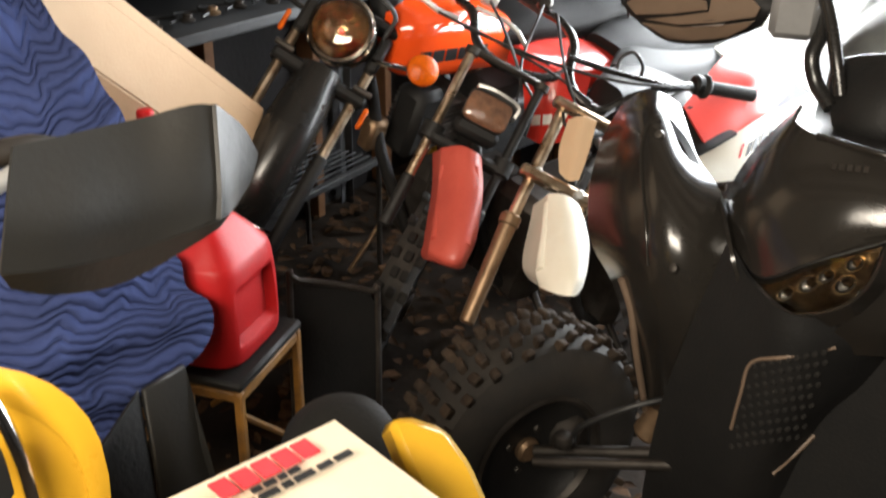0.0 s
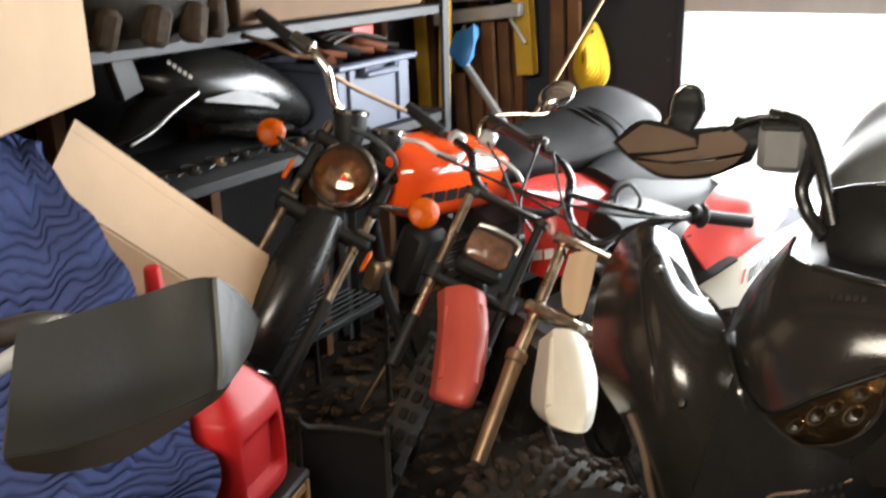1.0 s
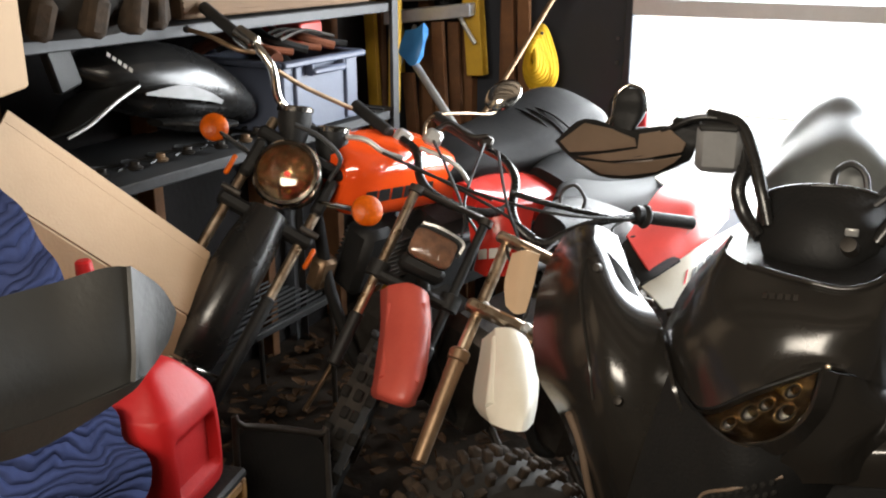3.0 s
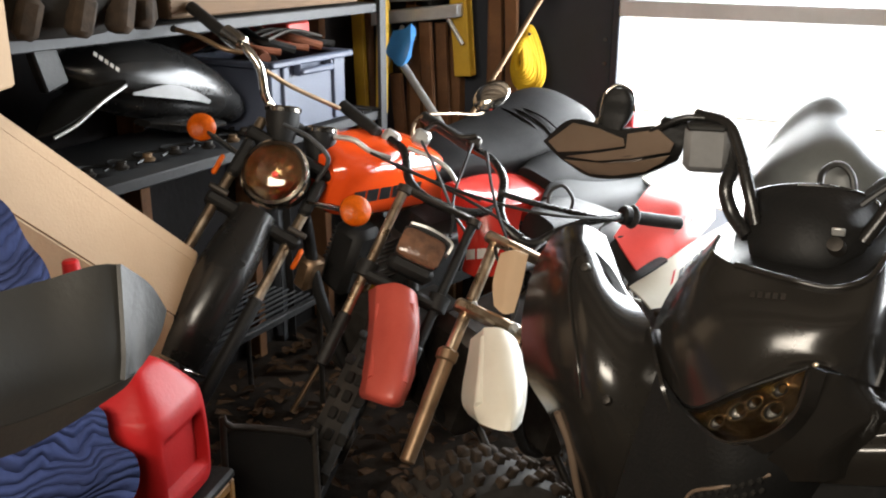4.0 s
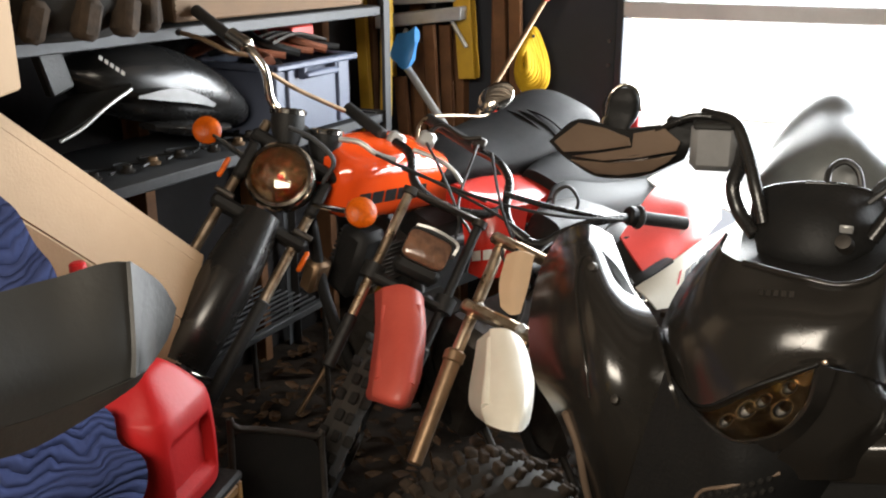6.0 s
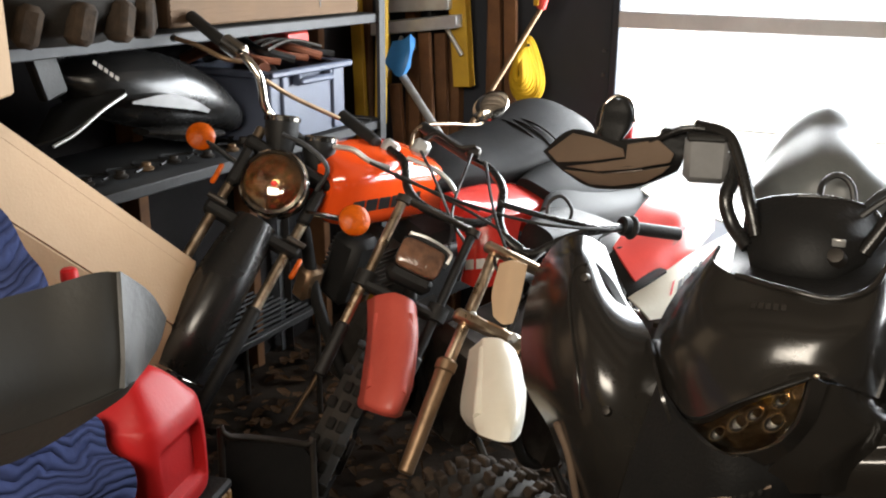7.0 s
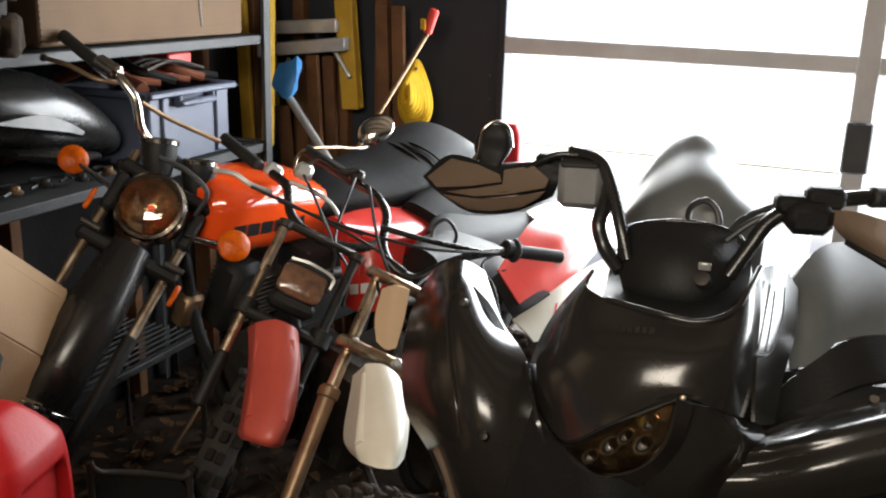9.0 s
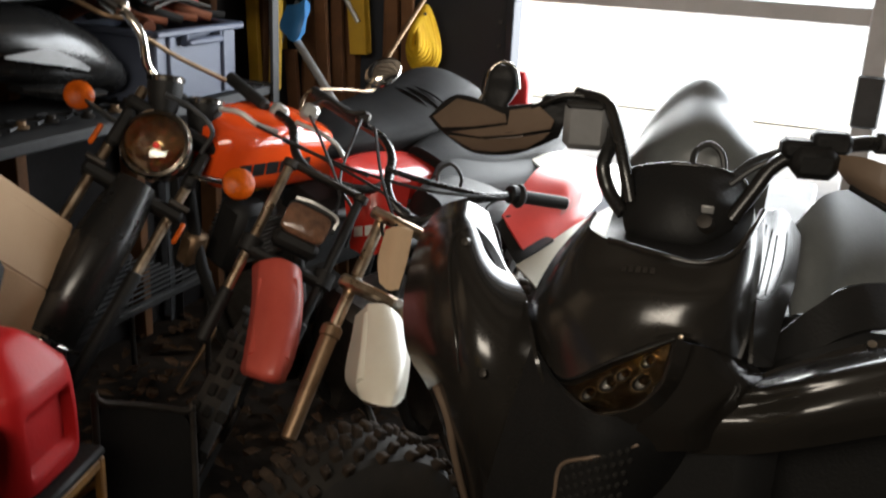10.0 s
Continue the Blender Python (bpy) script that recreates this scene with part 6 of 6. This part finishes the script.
part("brake_lever", tube([(-0.081, 1.81, 1.239), (-0.123, 1.8, 1.237), (-0.178, 1.8, 1.206), (-0.238, 1.83, 1.163)], 0.006), M["black"], atv)
part("throttle_housing", block((0.294, 1.78, 1.182), (0.07, 0.05, 0.05), bx3, 0.012), M["matte"], atv)
part("throttle_cap", block((0.266, 1.79, 1.199), (0.05, 0.045, 0.03), bx3, 0.008), M["matte"], atv)
part("switch_housing", block((0.314, 1.81, 1.21), (0.06, 0.04, 0.035), bx3, 0.008), M["matte"], atv)
part("grip", rod((-0.194, 1.89, 1.187), (-0.41, 2.04, 1.126), 0.017), M["grip"], atv)
part("grip", rod((0.381, 1.85, 1.21), (0.515, 1.98, 1.197), 0.017), M["grip"], atv)
# handguards: tan panels edged in black
hg = part("handguard", sheet([[(-0.414, 1.9, 1.151), (-0.344, 1.87, 1.205), (-0.24, 1.83, 1.199), (-0.166, 1.81, 1.218), (-0.121, 1.81, 1.212)],
      [(-0.391, 1.89, 1.137), (-0.329, 1.85, 1.155), (-0.231, 1.81, 1.163), (-0.166, 1.8, 1.182), (-0.117, 1.8, 1.188)],
      [(-0.367, 1.89, 1.121), (-0.302, 1.86, 1.103), (-0.225, 1.83, 1.115), (-0.18, 1.82, 1.133), (-0.131, 1.82, 1.161)]], 0.006), M["matte"], atv, "black handguard shell")
for poly in ([(-0.383, 1.85, 1.163), (-0.336, 1.85, 1.202), (-0.286, 1.85, 1.196), (-0.24, 1.85, 1.182), (-0.236, 1.85, 1.168), (-0.301, 1.85, 1.153), (-0.363, 1.85, 1.144)],
             [(-0.232, 1.85, 1.19), (-0.177, 1.85, 1.204), (-0.147, 1.85, 1.182), (-0.153, 1.85, 1.165), (-0.222, 1.85, 1.146), (-0.288, 1.85, 1.134), (-0.348, 1.85, 1.137), (-0.278, 1.85, 1.151), (-0.232, 1.85, 1.162)],
             [(-0.35, 1.85, 1.132), (-0.277, 1.85, 1.131), (-0.217, 1.85, 1.142), (-0.152, 1.85, 1.161), (-0.163, 1.85, 1.147), (-0.194, 1.85, 1.126), (-0.254, 1.85, 1.112), (-0.299, 1.85, 1.11)]):
    part("guard_panel", slab(on_part(hg, (0.304, 0.219, 1.53), poly, 0.010), 0.004, 0.0012), M["tan"], hg, "tan brown plastic panel")
hg2 = part("handguard", sheet([[(0.325, 1.79, 1.196), (0.364, 1.76, 1.203), (0.411, 1.74, 1.199), (0.488, 1.76, 1.198)], [(0.334, 1.78, 1.174), (0.372, 1.745, 1.173), (0.42, 1.73, 1.161), (0.494, 1.75, 1.158)], [(0.355, 1.78, 1.154), (0.388, 1.75, 1.143), (0.429, 1.735, 1.131), (0.5, 1.76, 1.125)]], 0.006), M["tan"], atv, "tan brown handguard edged in black")
part("guard_edge", tube([(0.355, 1.775, 1.152), (0.388, 1.745, 1.143), (0.428, 1.73, 1.131), (0.499, 1.755, 1.126)], 0.006), M["matte"], hg2)
part("mirror_back", loft([((-0.288, 1.93, 1.181), V((0.02, 0, 0)), V((0, 0.012, 0)), 2.5), ((-0.292, 1.95, 1.208), V((0.036, 0, 0)), V((0, 0.02, 0)), 3), ((-0.288, 1.95, 1.238), V((0.034, 0, 0)), V((0, 0.02, 0)), 3), ((-0.285, 1.95, 1.258), V((0.018, 0, 0)), V((0, 0.012, 0)), 3.5)], 24), M["matte"], atv)
part("mirror_rim", tube([(-0.312, 1.93, 1.205), (-0.306, 1.93, 1.245), (-0.286, 1.94, 1.263), (-0.261, 1.95, 1.251), (-0.253, 1.95, 1.215)], 0.004), M["chrome"], atv)
part("mirror_stem", tube([(-0.312, 1.93, 1.201), (-0.315, 1.9, 1.186), (-0.32, 1.9, 1.174)], 0.006), M["chrome"], atv)
# seat and tail
sp0 = [(-0.065, 2.2, 1.044), (-0.038, 2.2, 1.125), (0.013, 2.2, 1.202), (0.058, 2.2, 1.228), (0.103, 2.2, 1.203), (0.156, 2.2, 1.146), (0.203, 2.2, 1.086)]
sp1 = [(-0.024, 1.95, 1.089), (0.018, 1.93, 1.129), (0.068, 1.92, 1.16), (0.106, 1.92, 1.169), (0.143, 1.92, 1.166), (0.181, 1.93, 1.145), (0.22, 1.95, 1.12)]
mid = [V(a) * 0.5 + V(b) * 0.5 + V((0, 0, 0.012)) for a, b in zip(sp0, sp1)]
rear = [V(a) + V((-0.05, 0.35, -0.10 - 0.25 * (V(a).z - 1.0))) for a in sp0]
skirt = [V(a) + V((0.0, -0.03, -0.09)) for a in sp1]
# the seat's pale grey is painted flare over dark vinyl
part("seat", sheet([skirt, sp1, mid, sp0, rear], 0.02, 6, 6), M["seatgrey"], atv, "peaked dark vinyl seat cover, painted grey for window flare")
for i in (2, 4):
    part("seat_seam", tube([sp1[i], mid[i] + V((0, -0.003, 0.004)), V(sp0[i]) + V((0, 0, 0.006))], 0.004), M["seatgrey"], atv)
# this panel's grey holds the window's reflection and flare as colour
part("tank_cover", sheet([[(0.276, 1.9, 1.037), (0.318, 2.0, 1.079), (0.386, 2.1, 1.071), (0.576, 2.25, 1.033)], [(0.282, 1.86, 0.979), (0.34, 1.9, 1.001), (0.413, 1.98, 1.004), (0.568, 2.1, 0.991)], [(0.299, 1.82, 0.909), (0.343, 1.85, 0.921), (0.383, 1.9, 0.952), (0.564, 2.0, 0.959)]], 0.008), M["seatgrey"], atv, "grey side panel, window reflection and flare put into its colour")
part("footwell", sheet([[(0.283, 1.76, 0.894), (0.333, 1.82, 0.931), (0.399, 1.88, 0.962), (0.558, 1.95, 0.965)], [(0.285, 1.74, 0.853), (0.35, 1.78, 0.875), (0.422, 1.8, 0.916), (0.554, 1.85, 0.932)]], 0.008), M["matte"], atv)
part("belly", block((0.14, 2.05, 0.55), (0.36, 0.9, 0.5), bevel=0.06), M["matte"], atv)
part("rear_rack", block((0.12, 2.75, 0.86), (0.36, 0.5, 0.03), bevel=0.01), M["matte"], atv)
part("steering_cover", block((0.12, 1.86, 0.92), (0.22, 0.16, 0.3), bevel=0.04), M["matte"], atv)


def fat_wheel(c, axle, R=0.272, w=0.18):
    c, ax = V(c), V(axle).normalized()
    u = ax.orthogonal().normalized()
    v = ax.cross(u)
    h = w / 2
    ty = part("tyre", lathe([(R * 0.5, -h * 0.8), (R * 0.62, -h), (R * 0.82, -h * 1.02), (R * 0.94, -h * 0.85), (R * 0.985, -h * 0.5), (R, 0), (R * 0.985, h * 0.5), (R * 0.94, h * 0.85), (R * 0.82, h * 1.02), (R * 0.62, h), (R * 0.5, h * 0.8)], c, ax, 56), M["rubber"], atv, "knobbly mud-caked tyre")
    bm = bmesh.new()
    kr = random.Random(9)
    for i in range(44):
        t = 6.2832 * (i + kr.uniform(-0.08, 0.08)) / 44
        dd = u * math.cos(t) + v * math.sin(t)
        tg = ax.cross(dd)
        for sgn, lift in (((-0.8, 0.955), (-0.3, 1.0), (0.3, 1.0), (0.8, 0.955)) if i % 2 else ((-0.58, 0.985), (0.0, 1.0), (0.58, 0.985))):
            block(c + dd * (R * lift + 0.004) + ax * h * sgn, (0.025 * kr.uniform(0.8, 1.1), 0.021 * kr.uniform(0.8, 1.1), 0.026), (ax + tg * kr.uniform(-0.1, 0.25), tg, dd + ax * sgn * 0.55), 0.003, bm)
    part("tread", bm, M["muddy"], ty)
    for sg in (-1, 1):
        part("rim_lip", lathe([(R * 0.5, 0.0), (R * 0.53, 0.012), (R * 0.56, 0.01), (R * 0.565, -0.004), (R * 0.5, 0.0)], c + ax * sg * h * 0.82, ax * sg, 40), M["steel"], ty)
    rim = part("rim", lathe([(R * 0.5, -h * 0.82), (R * 0.54, -h * 0.78), (R * 0.5, -h * 0.6), (R * 0.44, -h * 0.2), (R * 0.2, -h * 0.1), (0, -h * 0.1), (0, 0.02), (R * 0.3, 0.03), (R * 0.46, h * 0.6), (R * 0.5, h * 0.82)], c, ax, 40), M["matte"], atv, "black steel rim")
    for i in range(4):
        t = 6.2832 * i / 4 + 0.4
        dd = u * math.cos(t) + v * math.sin(t)
        part("lug_nut", rod(c + dd * 0.05, c + dd * 0.05 - ax * h * 0.4, 0.009, seg=6), M["steel"], rim)
        part("lug_nut", rod(c + dd * 0.05, c + dd * 0.05 + ax * h * 0.4, 0.009, seg=6), M["steel"], rim)
    part("hub_cap", rod(c - ax * h * 0.5, c + ax * h * 0.5, 0.028), M["fork"], rim)


fat_wheel((-0.445, 1.645, 0.278), (0.88, -0.475, 0.0), 0.272, 0.16)
fat_wheel((0.66, 1.66, 0.281), (0.99, -0.145, 0.0), 0.279, 0.19)
fat_wheel((-0.36, 2.75, 0.275), (1, 0, 0))
fat_wheel((0.60, 2.75, 0.275), (1, 0, 0))
part("axle", rod((-0.4, 1.62, 0.29), (0.05, 1.70, 0.42), 0.013), M["steel"], atv)
part("brake_drum", rod((-0.40, 1.74, 0.28), (-0.33, 1.73, 0.28), 0.06), M["steel"], atv)
part("inner_body", block((0.44, 2.12, 0.6), (0.42, 0.72, 0.62), bevel=0.05), M["matte"], atv)
part("inner_body", block((0.12, 1.80, 0.58), (0.34, 0.3, 0.44), bevel=0.06), M["matte"], atv)
part("brake_line", tube([(-0.33, 1.66, 0.3), (-0.3, 1.6, 0.4), (-0.2, 1.62, 0.48), (-0.1, 1.7, 0.5)], 0.006), M["cable"], atv)
part("ball_joint", lathe([(0, -0.02), (0.018, -0.012), (0.022, 0), (0.018, 0.012), (0, 0.02)], (-0.33, 1.6, 0.36), (0, 0, 1), 14), M["steel"], atv)
part("tie_rod", rod((-0.36, 1.53, 0.34), (0.05, 1.60, 0.46), 0.011), M["steel"], atv)
part("shock", rod((-0.2, 1.7, 0.36), (-0.02, 1.8, 0.8), 0.03), M["fork"], atv)
part("axle", rod((0.54, 1.7, 0.36), (0.2, 1.72, 0.42), 0.02), M["steel"], atv)

# red marker outside by the window edge
J = V((-0.755, 3.5, 0.8))
tagged(part("fuel_jug", loft([(J, V((0.03, 0, 0)), V((0, 0.03, 0)), 4), (J + V((0, 0, 0.02)), V((0.04, 0, 0)), V((0, 0.035, 0)), 4), (J + V((0, 0, 0.17)), V((0.04, 0, 0)), V((0, 0.035, 0)), 4), (J + V((0, 0, 0.22)), V((0.02, 0, 0)), V((0, 0.02, 0)), 3)], 20), M["can"]), "small red plastic jug standing by the window", "jug")
tagged(part("side_bench", block((-0.75, 3.52, 0.399), (0.2, 0.2, 0.798), bevel=0.01), M["board"]), "plain dark wooden block under the window", "stand")

# ---- dead leaves and litter on the floor ----
rng = random.Random(7)
bm = bmesh.new()
for i in range(2600):
    x, y = rng.uniform(-1.9, 0.5), rng.uniform(0.6, 3.6)
    r, a = rng.uniform(0.012, 0.04), rng.uniform(0, 6.28)
    z = 0.012 + rng.uniform(0, 0.02)
    tilt = rng.uniform(-0.5, 0.5)
    pts = []
    for k in range(6):
        t = 6.2832 * k / 6
        lx, ly = r * math.cos(t) * (1.0 if k % 2 else 0.7), r * 0.55 * math.sin(t)
        pts.append(bm.verts.new((x + lx * math.cos(a) - ly * math.sin(a), y + lx * math.sin(a) + ly * math.cos(a), z + lx * tilt * 0.6 + abs(ly) * 0.5)))
    bm.faces.new(pts)
tagged(part("leaf_litter", bm, M["leaf"], flat=True), "brown dead leaves and scraps strewn over the floor", "leaves", kind="stuff")
for i in range(14):
    a = V((rng.uniform(-1.0, -0.3), rng.uniform(2.1, 2.8), 0.02))
    dv = V((rng.uniform(-0.1, 0.1), rng.uniform(-0.15, 0.15), rng.uniform(0.02, 0.2)))
    tagged(part("twig", tube([a, a + dv * 0.5 + V((0.01, 0, 0.01)), a + dv], 0.003, 3, 5), M["leaf"]), "thin dry twig lying in the floor litter", "twig", "twigs on the floor")
